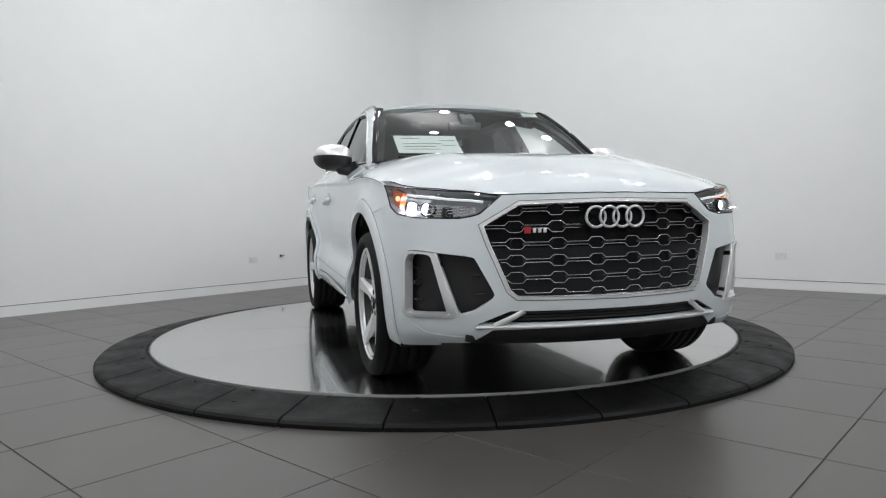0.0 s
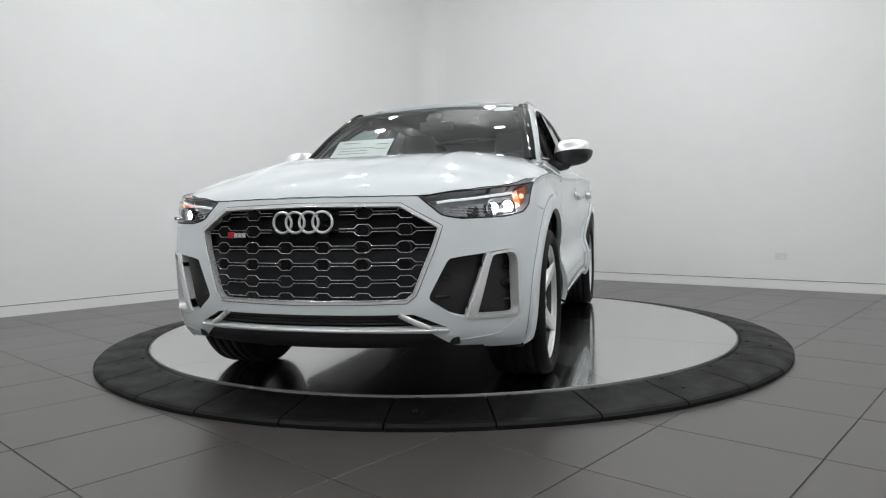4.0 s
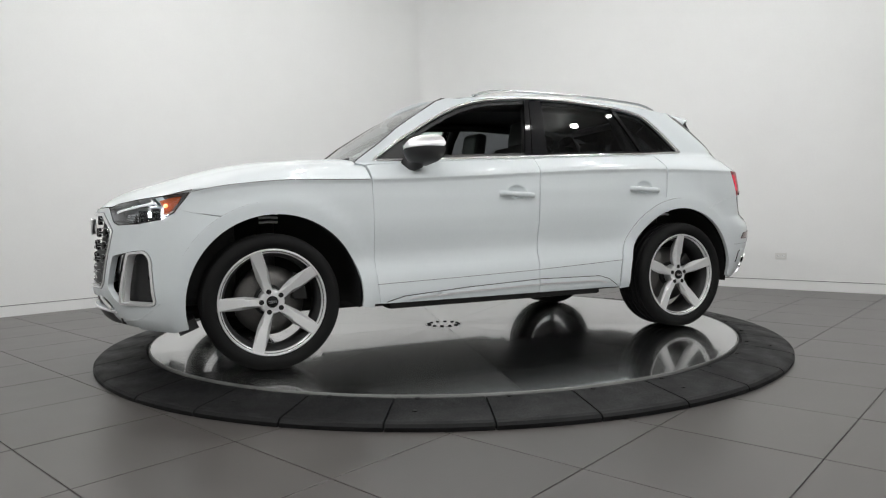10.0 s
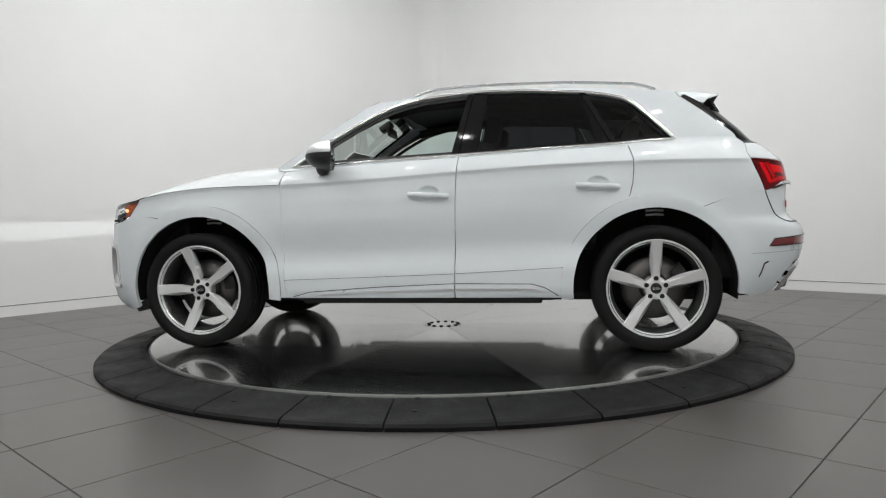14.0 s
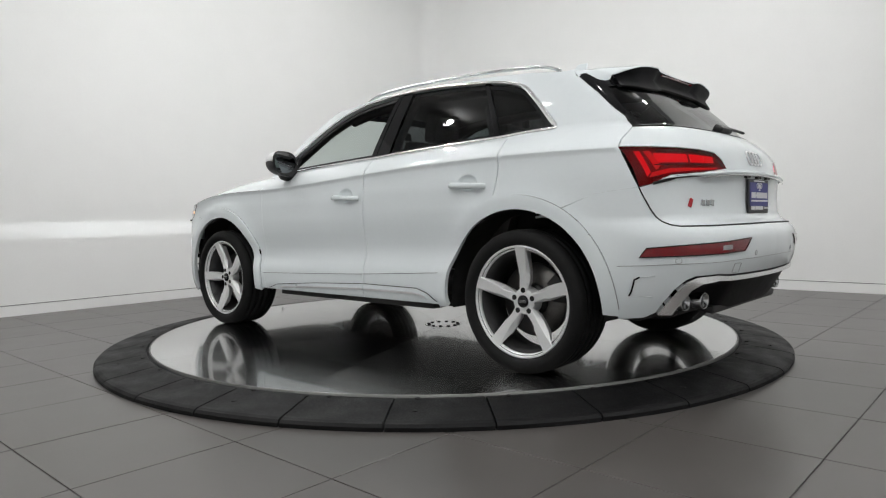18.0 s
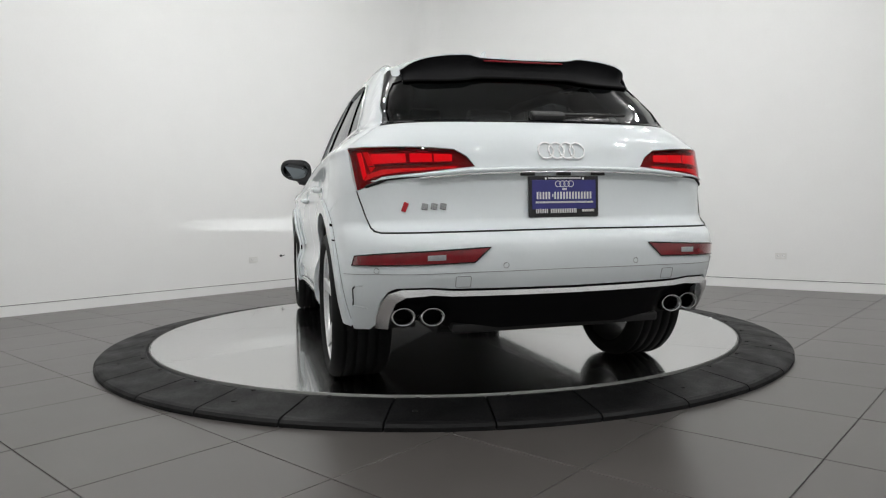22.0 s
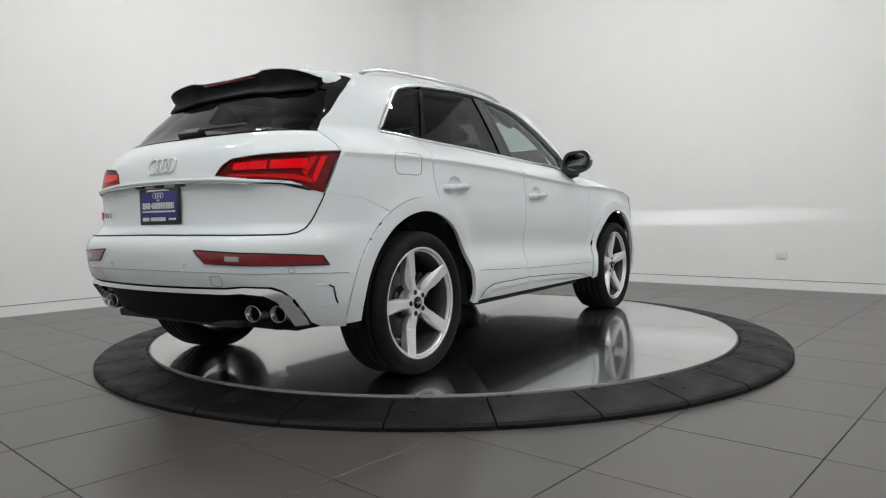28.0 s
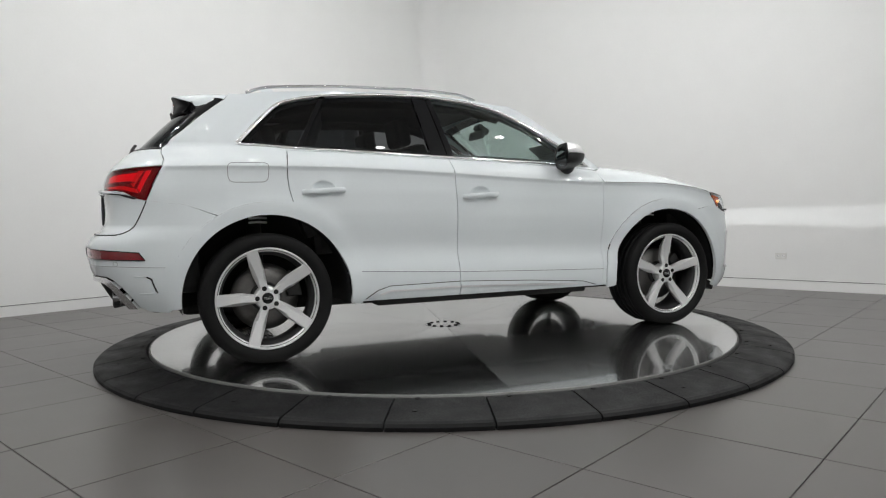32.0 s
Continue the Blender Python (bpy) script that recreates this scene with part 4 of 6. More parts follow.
def door_mirror(s, door):
    """Outside mirror: black foot and lower shell, bright upper cap, mirror pane."""
    cx, cy, cz = 0.565, 0.945, 1.19
    prof_y = [0.1178 * math.sin(math.pi / 2 * q / 9) for q in range(-9, 10)]
    vs, fs = [], []
    ring = 18

    def shell(lo, hi):
        vs, fs = [], []
        ws = np.linspace(lo, hi, ring)
        for y in prof_y:
            k = (y / 0.118)
            hgt = 0.083 * (1 - abs(k) ** 3.2) ** 0.45 * (1 - 0.12 * k)
            dep = 0.150 * (1 - abs(k) ** 3.0) ** 0.5
            for w in ws:
                x = -0.055 + dep * max(0.0, math.cos(w)) ** 0.8
                z = hgt * math.sin(w)
                vs.append((cx + x - 0.10 * max(0, k) * 0.5, s * (cy + y), cz + z + 0.010 * k))
        n = len(prof_y)
        for i in range(n - 1):
            for j in range(ring - 1):
                q = (i * ring + j, i * ring + j + 1, (i + 1) * ring + j + 1, (i + 1) * ring + j)
                fs.append(q[::-1] if s == 1 else q)
        return vs, fs
    v, f = shell(radians(4), radians(90))
    cap = obj("mirror_cap", v, f, M_CAP, door, True, "satin aluminium mirror cap")
    v, f = shell(radians(-90), radians(2))
    low = obj("mirror_shell", v, f, M_BLACK, door, True, "black mirror lower shell")
    ring_y = [0.1177 * math.sin(math.pi / 2 * q / 12) for q in range(-12, 13)]
    hgt = lambda y: 0.083 * (1 - abs(y / 0.118) ** 3.2) ** 0.45 * (1 - 0.12 * y / 0.118)
    loop = [(y, hgt(y)) for y in ring_y] + [(y, -hgt(y)) for y in reversed(ring_y)]
    vb = [(cx - 0.0535 - 0.05 * max(0, y / 0.118), s * (cy + y), cz + z + 0.010 * y / 0.118) for y, z in loop]
    fb = tuple(range(len(vb)))
    obj("mirror_back", vb, [fb if s == 1 else fb[::-1]], M_BLACK, low)
    bm = bmesh.new()
    bmesh.ops.create_circle(bm, cap_ends=True, radius=1, segments=28)
    for q in bm.verts:
        q.co = Vector((cx - 0.060 - 0.05 * max(0, 0.098 * q.co.x / 0.118), s * (cy + 0.098 * q.co.x), cz + 0.067 * q.co.y))
    part("mirror_pane", bm, M_DIMMED, low, "tinted mirror glass, darkened for the car side it mirrors")
    pts = [(0.60, 0.80, 1.135), (0.58, 0.85, 1.105), (0.57, 0.90, 1.115), (0.565, 0.93, 1.16)]
    tube("mirror_foot", [(x, s * y, z) for x, y, z in pts], 0.038, M_BLACK, low, seg=12)


def door_handle(x, z, s, door):
    y = float(side_y(x, z))
    n = 14
    pts, nor = [], []
    for i in range(n + 1):
        t = i / n
        xx = x + 0.118 - 0.236 * t
        o = 0.036 * math.sin(math.pi * t) ** 0.35 - 0.004
        pts.append((xx, s * (float(side_y(xx, z)) + o), z - 0.012 * t + 0.006))
    h = tube("door_handle", pts, 0.0145, M_PAINT, door, seg=10, flat=1.0)
    for v in h.data.vertices:
        v.co.z = z + (v.co.z - z) * 1.15
    return h


# ---- wheels ----
WHEEL_R, RIM_R = 0.366, 0.287


def wheel(x, s, turn):
    """A road wheel; y = 0 is its outer face, +y points out of the car."""
    y0 = 0.905
    prof = [(RIM_R - 0.002, -0.006), (RIM_R, -0.003), (RIM_R - 0.003, 0.0), (RIM_R - 0.010, 0.0), (RIM_R - 0.013, -0.003), (RIM_R - 0.0135, -0.012), (RIM_R - 0.022, -0.013), (RIM_R - 0.0235, -0.016), (RIM_R - 0.024, -0.028)]
    m = Matrix.Translation((x, s * y0, WHEEL_R)) @ (Matrix() if s == 1 else Matrix.Rotation(math.pi, 4, "Z"))
    w = lathe("wheel", prof, M_ALLOY, car, 72, label="silver five-spoke alloy wheel")
    w.matrix_basis = m
    tp = [(RIM_R - 0.004, -0.245), (RIM_R + 0.004, -0.255), (RIM_R + 0.030, -0.268), (WHEEL_R - 0.022, -0.262), (WHEEL_R - 0.006, -0.245), (WHEEL_R, -0.215)]
    for gy in (-0.195, -0.145, -0.095, -0.045):
        tp += [(WHEEL_R, gy - 0.006), (WHEEL_R - 0.007, gy - 0.005), (WHEEL_R - 0.007, gy + 0.005), (WHEEL_R, gy + 0.006)]
    tp += [(WHEEL_R, -0.028), (WHEEL_R - 0.005, -0.004), (WHEEL_R - 0.016, 0.010), (WHEEL_R - 0.034, 0.018), (RIM_R + 0.032, 0.019), (RIM_R + 0.018, 0.015), (RIM_R + 0.006, 0.006), (RIM_R - 0.003, -0.004)]
    t = lathe("tyre", tp, M_TYRE, w, 96, label="black low-profile tyre")
    # barrel colour darkened for the shade behind the spokes
    lathe("rim_barrel", [(RIM_R - 0.0235, -0.026), (RIM_R - 0.036, -0.040), (RIM_R - 0.046, -0.11), (RIM_R - 0.03, -0.22), (RIM_R + 0.002, -0.245)], M_BARREL, w, 72, label="inner barrel of the wheel, shade put into its dark grey")
    # flat dark ring painted in for the shade of the rim's groove
    lathe("rim_groove_shade", [(RIM_R - 0.0125, -0.0095), (RIM_R - 0.0170, -0.0095)], M_HOLE, w, 72)
    # spokes: a flat blade with sloping flanks, stepped on one side
    for k in range(5):
        a = radians(turn + 72 * k)
        top = [(0.2835, -0.0315), (0.2835, 0.0315), (0.20, 0.0270), (0.150, 0.0250), (0.138, 0.0170), (0.095, 0.0170), (0.070, 0.0210), (0.040, 0.0210), (0.040, -0.0210), (0.070, -0.0210), (0.095, -0.0190), (0.130, -0.0150), (0.150, -0.0165), (0.20, -0.0225)]
        wide = [0.0345, 0.0345, 0.036, 0.036, 0.034, 0.028, 0.024, 0.022, -0.022, -0.026, -0.030, -0.034, -0.036, -0.036]
        drop = [0.004, 0.004, 0.016, 0.022, 0.026, 0.022, 0.008, 0.004, 0.004, 0.008, 0.022, 0.028, 0.026, 0.018]
        bm = bmesh.new()

        def face_y(r):
            return -0.0015 - 0.030 * max(0.0, min(1.0, (0.270 - r) / 0.19)) ** 0.85
        f = [bm.verts.new((r, face_y(r), q)) for r, q in top]
        g = [bm.verts.new((r, face_y(r) - d, q)) for (r, _), q, d in zip(top, wide, drop)]
        b = [bm.verts.new((r, face_y(r) - (0.058 if r > 0.09 else 0.04), q * 0.75)) for (r, _), q in zip(top, wide)]
        n = len(top)
        bm.faces.new(f)
        bm.faces.new(list(reversed(b)))
        for i in range(n):
            j = (i + 1) % n
            bm.faces.new((f[i], g[i], g[j], f[j]))
            bm.faces.new((g[i], b[i], b[j], g[j]))
        bmesh.ops.recalc_face_normals(bm, faces=bm.faces)
        rim_e = [e for e in bm.edges if all(v in f for v in e.verts) and e.is_manifold]
        bmesh.ops.bevel(bm, geom=rim_e, offset=0.0016, segments=1, affect="EDGES")
        bmesh.ops.transform(bm, matrix=Matrix.Rotation(-a, 4, "Y"), verts=bm.verts)
        part("spoke", bm, M_ALLOY, w)
        lug = cyl_bm(bmesh.new(), 0.0135, 0.03, pose(0.057 * math.cos(a), -0.0435, 0.057 * math.sin(a), 90), 18)
        part("lug_recess", lug, M_HOLE, w, "dark lug nut recess")
    lathe("hub", [(0.0, -0.030), (0.050, -0.031), (0.064, -0.036), (0.069, -0.050), (0.069, -0.10), (0.0, -0.10)], M_ALLOY, w, 40, smooth=False)
    cap = lathe("hub_cap", [(0.0, -0.022), (0.026, -0.022), (0.031, -0.025), (0.032, -0.034)], M_GLOSS, w, 32, label="dark hub cap with a ring emblem")
    for i in range(4):
        c = (i - 1.5) * 0.0095
        tube("emblem_ring", [(c + 0.0065 * math.cos(q), -0.0212, 0.0065 * math.sin(q)) for q in [2 * math.pi * j / 16 for j in range(16)]], 0.0011, M_CHROME, cap, closed=True, seg=6)
    disc = lathe("brake_disc", [(0.085, -0.13), (0.188, -0.13), (0.190, -0.135), (0.190, -0.16), (0.085, -0.16)], M_IRON, w, 56)
    lathe("brake_bell", [(0.0, -0.11), (0.080, -0.112), (0.086, -0.13), (0.086, -0.16)], M_CALIPER, w, 40)
    bm = bmesh.new()
    n = 9
    for sgn in (-0.105, -0.175):
        for i in range(n):
            a = radians(158 + 46 * (i / (n - 1) - 0.5))
            for r in (0.125, 0.205):
                bm.verts.new((r * math.cos(a), sgn, r * math.sin(a)))
    bm.verts.ensure_lookup_table()
    V = bm.verts
    N2 = 2 * n
    for i in range(n - 1):
        a, b = i * 2, i * 2 + 2
        for q in ((a, b, b + 1, a + 1), (N2 + a, N2 + a + 1, N2 + b + 1, N2 + b), (a + 1, b + 1, N2 + b + 1, N2 + a + 1), (a, N2 + a, N2 + b, b)):
            bm.faces.new([V[k] for k in q])
    for a in (0, 2 * n - 2):
        bm.faces.new([V[a], V[a + 1], V[N2 + a + 1], V[N2 + a]])
    bmesh.ops.recalc_face_normals(bm, faces=bm.faces)
    bmesh.ops.bevel(bm, geom=list(bm.edges), offset=0.004, segments=1, affect="EDGES")
    part("brake_caliper", bm, M_CALIPER, w)
    part("valve", cyl_bm(bmesh.new(), 0.004, 0.03, pose(0.240 * math.cos(radians(turn + 36)), -0.035, -0.240 * math.sin(radians(turn + 36)), 90), 8), M_BLACK, w)
    return w
# ---- nose and tail of the car ----
def both(half):
    """Closes an outline that is given for y >= 0 by its mirror image."""
    return list(half) + [(-a, b) for a, b in reversed(half) if a > 0.001]


def fs(x, z):
    return (front_s(x, z), z)


def rs(x, z):
    return (rear_s(x, z), z)


GRILLE = [(0.0, 0.866), (0.408, 0.858), (0.568, 0.763), (0.543, 0.677), (0.468, 0.482), (0.432, 0.452), (0.0, 0.446)]
HEADLAMP = [(0.476, 0.884), (0.562, 0.811), fs(2.143, 0.793), fs(2.05, 0.798), fs(1.945, 0.818), fs(1.885, 0.850), fs(1.850, 0.895), fs(1.812, 0.949), fs(1.90, 0.9365), fs(2.03, 0.9205), fs(2.10, 0.908)]
FOG = [(0.512, 0.466), (0.600, 0.399), fs(2.136, 0.378), fs(1.990, 0.378), fs(1.978, 0.400), fs(1.996, 0.625), fs(2.020, 0.664), fs(2.081, 0.660), (0.612, 0.636), (0.592, 0.625)]
FOG = rounded(FOG, 0.022, 3)
FOG_FRAME = [fs(2.108, 0.652), fs(2.024, 0.662), fs(1.998, 0.622), fs(1.981, 0.400), fs(1.994, 0.381), fs(2.150, 0.381)]
TAILLAMP = [rs(-1.937, 1.100), rs(-2.05, 1.094), rs(-2.136, 1.088), (0.46, 1.072), (0.415, 1.044), (0.384, 1.006), (0.55, 0.990), (0.676, 0.972), rs(-2.07, 0.934), rs(-2.022, 0.922)]


def build_nose():
    a1 = math.degrees(math.asin((0.822 - ARCH_Z) / ARCH_OUT))
    arch = [fs(x, z) for x, z in arc(ARCH_F, ARCH_Z, ARCH_OUT, a1, -13.6, 24)]
    top = [(0.0, 0.886), (0.2, 0.8855), (0.38, 0.885), (0.470, 0.8845)]
    under = [(0.560, 0.807), fs(2.143, 0.789), fs(2.05, 0.794), fs(1.943, 0.814), fs(1.880, 0.846), fs(1.867, 0.8672), fs(1.80, 0.8472)]
    base = [fs(1.90, 0.236), fs(2.06, 0.252), (0.664, 0.262), (0.60, 0.264), (0.52, 0.322), (0.3, 0.328), (0.0, 0.330)]
    outline = both(top + under + arch + base)
    low = [(-0.585, 0.346), (-0.455, 0.404), (0.455, 0.404), (0.585, 0.346)]
    neg = lambda lp: [(-a, b) for a, b in reversed(lp)]
    bumper = panel("front_bumper", [outline, both(GRILLE), FOG, neg(FOG), low], front_wrap, M_PAINT, car, step=0.03, flange=0.03, label="white front bumper with a large grille opening")[0]
    # grille
    frame_in = inset(both(GRILLE), 0.014)
    gr = panel("grille_frame", [both(GRILLE), frame_in], front_wrap, M_TRIM, car, step=0.03, off=0.004, flange=0.03, label="satin aluminium grille frame")[0]
    bead("frame_edge", frame_in, front_wrap, 0.0030, M_CHROME, gr, off=0.005, closed=True)
    bead("frame_gap", inset(both(GRILLE), -0.002), front_wrap, 0.0018, M_SEAM, gr, off=0.0005, closed=True, label="thin shadow line round the grille frame")
    panel("grille_back", frame_in, front_wrap, M_GRILLE, gr, step=0.06, off=-0.045, flange=0, label="gloss black grille mesh")
    shut = [(max(-0.62, min(0.62, a)), min(b, 0.668)) for a, b in dense(inset(both(GRILLE), 0.015), 0.02)]
    shut = [p for i, p in enumerate(shut) if abs(p[1] - 0.668) > 1e-6 or abs(shut[i - 1][1] - 0.668) > 1e-6 or abs(shut[(i + 1) % len(shut)][1] - 0.668) > 1e-6]
    panel("grille_shutter", shut, front_wrap, M_SHUTTER, gr, step=0.05, off=-0.024, flange=0.01, label="closed dark grey plates in the lower grille")
    cols = [-0.60, -0.43, -0.257, -0.086, 0.086, 0.257, 0.43, 0.60]
    fr = np.array(frame_in)
    for row in range(6):
        z = 0.824 - 0.0705 * row
        for sgn in (1, -1):
            line = []
            for c in cols:
                line += [(c - 0.038, z + sgn * 0.0065), (c - 0.022, z + sgn * 0.023), (c + 0.022, z + sgn * 0.023), (c + 0.038, z + sgn * 0.0065)]
            line = [(min(0.62, max(-0.62, a)), b) for a, b in line]
            pts = np.array(open_dense(line, 0.008))
            ok = inside(pts, [inset(frame_in, 0.002)])
            if row == 0 or row == 1:
                ok &= np.abs(pts[:, 0]) > 0.150
            run = []
            for p, k in list(zip(pts, ok)) + [((0, 0), False)]:
                if k:
                    run.append(tuple(p))
                elif len(run) > 2:
                    P, N = lifted(np.array(run), front_wrap, -0.010)
                    tube("grille_bar", P.tolist(), 0.0020, M_SATIN, gr, seg=6, normals=N.tolist())
                    run = []
                else:
                    run = []
        # black honeycomb walls behind the bright lines
        for c0, c1 in zip(cols[:-1], cols[1:]):
            a, b = c0 + 0.03, c1 - 0.03
            if inside(np.array([(a, z), (b, z)]), [frame_in]).all():
                P, N = lifted(np.array([(a, z), ((a + b) / 2, z), (b, z)]), front_wrap, -0.026)
                tube("grille_web", P.tolist(), 0.0050, M_GRILLE, gr, seg=6, normals=N.tolist(), flat=2.2)
        for c in cols[1:-1]:
            if row < 4 and inside(np.array([(c, z)]), [frame_in])[0]:
                P, N = lifted(np.array([(c, z)]), front_wrap, -0.021)
                bm = cyl_bm(bmesh.new(), 0.026, 0.012, Matrix.Translation(P[0]) @ Matrix.Rotation(math.pi / 2, 4, "Y"), 8)
                part("grille_cell", bm, M_GRILLE, gr)
    for i in range(4):
        c = (i - 1.5) * 0.0615
        pts = [(c + 0.043 * math.cos(q), 0.788 + 0.043 * math.sin(q)) for q in [2 * math.pi * j / 32 for j in range(32)]]
        x = float(nose_x(0, 0.79)) + 0.012
        o = tube("emblem_ring", [(x - 0.35 * a * a + (0.002 if i % 2 else 0), a, b) for a, b in pts], 0.0058, M_CAP, gr, closed=True, seg=10, label="chrome emblem ring")
    x = float(nose_x(0.33, 0.735)) - 0.004
    badge = box("badge", (0.006, 0.030, 0.026), pose(x - 0.014, -0.378, 0.738, 0, 0, 10), M_RED, gr, 0.002, "red and silver grille badge")
    for k, y in enumerate((-0.306, -0.328, -0.350)):
        box("badge_bar", (0.006, 0.017, 0.020), pose(x - 0.004 * k - 0.001, y, 0.736, 0, 0, 8), M_SATIN, badge, 0.002)
    # lower intake
    panel("intake_back", inset(low, -0.01), front_wrap, M_UNDER, bumper, off=-0.05, flange=0, step=0.06)
    for z in (0.362, 0.376, 0.390):
        e = 0.455 + (0.404 - z) / 0.058 * 0.13 - 0.02
        bead("intake_slat", [(-e, z), (0.0, z), (e, z)], front_wrap, 0.004, M_BLACK, bumper, off=-0.02)
    for s in (1, -1):
        bead("intake_blade", [(s * 0.40, 0.404), (s * 0.455, 0.372), (s * 0.515, 0.342)], front_wrap, 0.012, M_TRIM, bumper, off=0.000, flat=0.6, label="satin silver intake blade")
        bead("splitter_edge", [fs(1.965, 0.392), fs(1.985, 0.372), fs(2.06, 0.312), (0.61, 0.290)] if s == 1 else [(-a, b) for a, b in (fs(1.965, 0.392), fs(1.985, 0.372), fs(2.06, 0.312), (0.61, 0.290))], front_wrap, 0.0022, M_PAINT, bumper, off=-0.0005, flat=0.8)
    chin = both([(0.0, 0.326), (0.3, 0.324), (0.521, 0.319), (0.602, 0.261), (0.55, 0.252), (0.0, 0.250)])
    panel("front_chin", chin, front_wrap, M_BLACK, car, off=-0.008, flange=0.05, label="black plastic lip under the front bumper")
    bead("bumper_blade", [(-0.585, 0.334), (-0.3, 0.337), (0.0, 0.338), (0.3, 0.337), (0.585, 0.334)], front_wrap, 0.007, M_TRIM, bumper, off=0.002)
    # fog openings
    for sgn in (1, -1):
        sg = lambda lp: lp if sgn == 1 else neg(lp)
        back = panel("vent_back", sg(inset(FOG, -0.008)), front_wrap, M_BLACK, bumper, off=-0.055, flange=0, step=0.04, label="black vent recess")[0]
        panel("vent_frame", [sg(rounded(FOG_FRAME, [0.02, 0.03, 0.02, 0.02, 0.02, 0.01])), sg(rounded(inset(FOG_FRAME, 0.011), [0.015, 0.02, 0.015, 0.01, 0.01, 0.008]))], front_wrap, M_TRIM, bumper, off=0.006, flange=0.045, step=0.02, label="satin aluminium vent frame")
        panel("vent_blade", sg([fs(2.114, 0.650), fs(2.097, 0.650), fs(2.132, 0.392), fs(2.154, 0.384)]), front_wrap, M_TRIM, bumper, off=-0.002, flange=0.030, step=0.02, label="slanted satin blade")
        for z in (0.445, 0.515, 0.585):
            ln = [fs(2.040, z), fs(2.03, z), fs(2.016 - (0.63 - z) * 0.05, z)]
            bead("vent_slat", ln if sgn == 1 else neg(ln), front_wrap, 0.005, M_BLACK, back, off=-0.046)
        for z in (0.47, 0.55):
            ln = [(0.545 + (z - 0.466) * 0.35, z), (0.60, z)]
            bead("vent_slat", ln if sgn == 1 else neg(ln), front_wrap, 0.005, M_BLACK, back, off=-0.046)
        P, N = lifted(np.array([fs(2.028, 0.52)]), front_wrap, -0.045)
        part("parking_sensor", cyl_bm(bmesh.new(), 0.017, 0.02, Matrix.Translation((P[0][0], sgn * P[0][1], P[0][2])) @ Matrix.Rotation(math.pi / 2, 4, "Y"), 20), M_GLOSS, back)
    # headlamps
    for sgn in (1, -1):
        sg = lambda lp: lp if sgn == 1 else neg(lp)
        house = panel("headlamp", sg(inset(HEADLAMP, -0.003)), front_wrap, M_LAMPHOUSE, car, off=-0.075, flange=-0.069, step=0.03, label="headlamp with a lit projector and amber corner")[0]
        ln = panel("headlamp_lens", sg(HEADLAMP), front_wrap, M_LENS, house, off=0.0, flange=0, step=0.04, label="clear headlamp lens")[0]
        ln.visible_shadow = False
        bead("lens_rim", sg(HEADLAMP), front_wrap, 0.0028, M_GLOSS, house, off=-0.001, closed=True)
        amb = [fs(1.972, 0.921), fs(1.830, 0.940), fs(1.860, 0.892), fs(1.895, 0.852), fs(1.955, 0.824), fs(1.945, 0.870)]
        panel("amber_reflector", sg(inset(amb, 0.010)), front_wrap, M_AMBER, house, off=-0.016, flange=0.03, step=0.03, label="amber side reflector")
        P, N = lifted(np.array([fs(1.925, 0.885)]), front_wrap, -0.012)
        bm = bmesh.new()
        bmesh.ops.create_uvsphere(bm, u_segments=16, v_segments=8, radius=0.011, matrix=Matrix.Translation((P[0][0], sgn * P[0][1], P[0][2])))
        part("indicator_bulb", bm, M_AMBERLIT, house, smooth=True)
        strip = [(0.545, 0.862), fs(2.13, 0.872), fs(2.06, 0.886), fs(1.975, 0.896)]
        bead("light_strip", strip if sgn == 1 else neg(strip), front_wrap, 0.0055, M_DRL, house, off=-0.022, label="white daytime light strip")
        up = [fs(2.10, 0.886), fs(2.04, 0.902), fs(1.985, 0.912)]
        bead("chrome_fin", up if sgn == 1 else neg(up), front_wrap, 0.012, M_CHROME, house, off=-0.030, flat=0.5)
        for k, (px, pz) in enumerate(((2.062, 0.838), (1.995, 0.846))):
            P, N = lifted(np.array([fs(px, pz)]), front_wrap, -0.040)
            c = Vector((P[0][0], sgn * P[0][1], P[0][2]))
            m = Matrix.Translation(c) @ Matrix.Rotation(math.pi / 2, 4, "Y")
            rim = lathe("projector_rim", [(0.030, -0.030), (0.030, 0.012), (0.028, 0.014), (0.026, 0.010), (0.025, -0.030)], M_GRILLE, house, 28, "z", m=m, label="black projector tube")
            part("projector_lens", cyl_bm(bmesh.new(), 0.026, 0.004, m @ pose(0, 0, -0.028), 24), M_WHITELIT, rim, "lit projector lens")
        tray = [(0.575, 0.822), fs(2.125, 0.806), fs(2.05, 0.810), fs(1.965, 0.826), fs(1.975, 0.868), fs(2.09, 0.862), (0.575, 0.848)]
        panel("reflector_tray", sg(tray), front_wrap, M_SATIN, house, off=-0.062, flange=0.004, step=0.03, label="silver reflector tray in the lamp")
        for q in (0.0, 1.0, 2.0):
            rib = [(0.60, 0.829 + 0.011 * q), fs(2.09, 0.818 + 0.013 * q), fs(2.0, 0.824 + 0.014 * q)]
            bead("reflector_rib", rib if sgn == 1 else neg(rib), front_wrap, 0.0022, M_CHROME, house, off=-0.057)
        # low-beam slit: a thin bright strip between two plates that cut the beam off at lamp height
        P, N = lifted(np.array([fs(2.030, 0.816)]), front_wrap, -0.012)
        bx, by, bz = P[0][0], sgn * P[0][1], 0.822
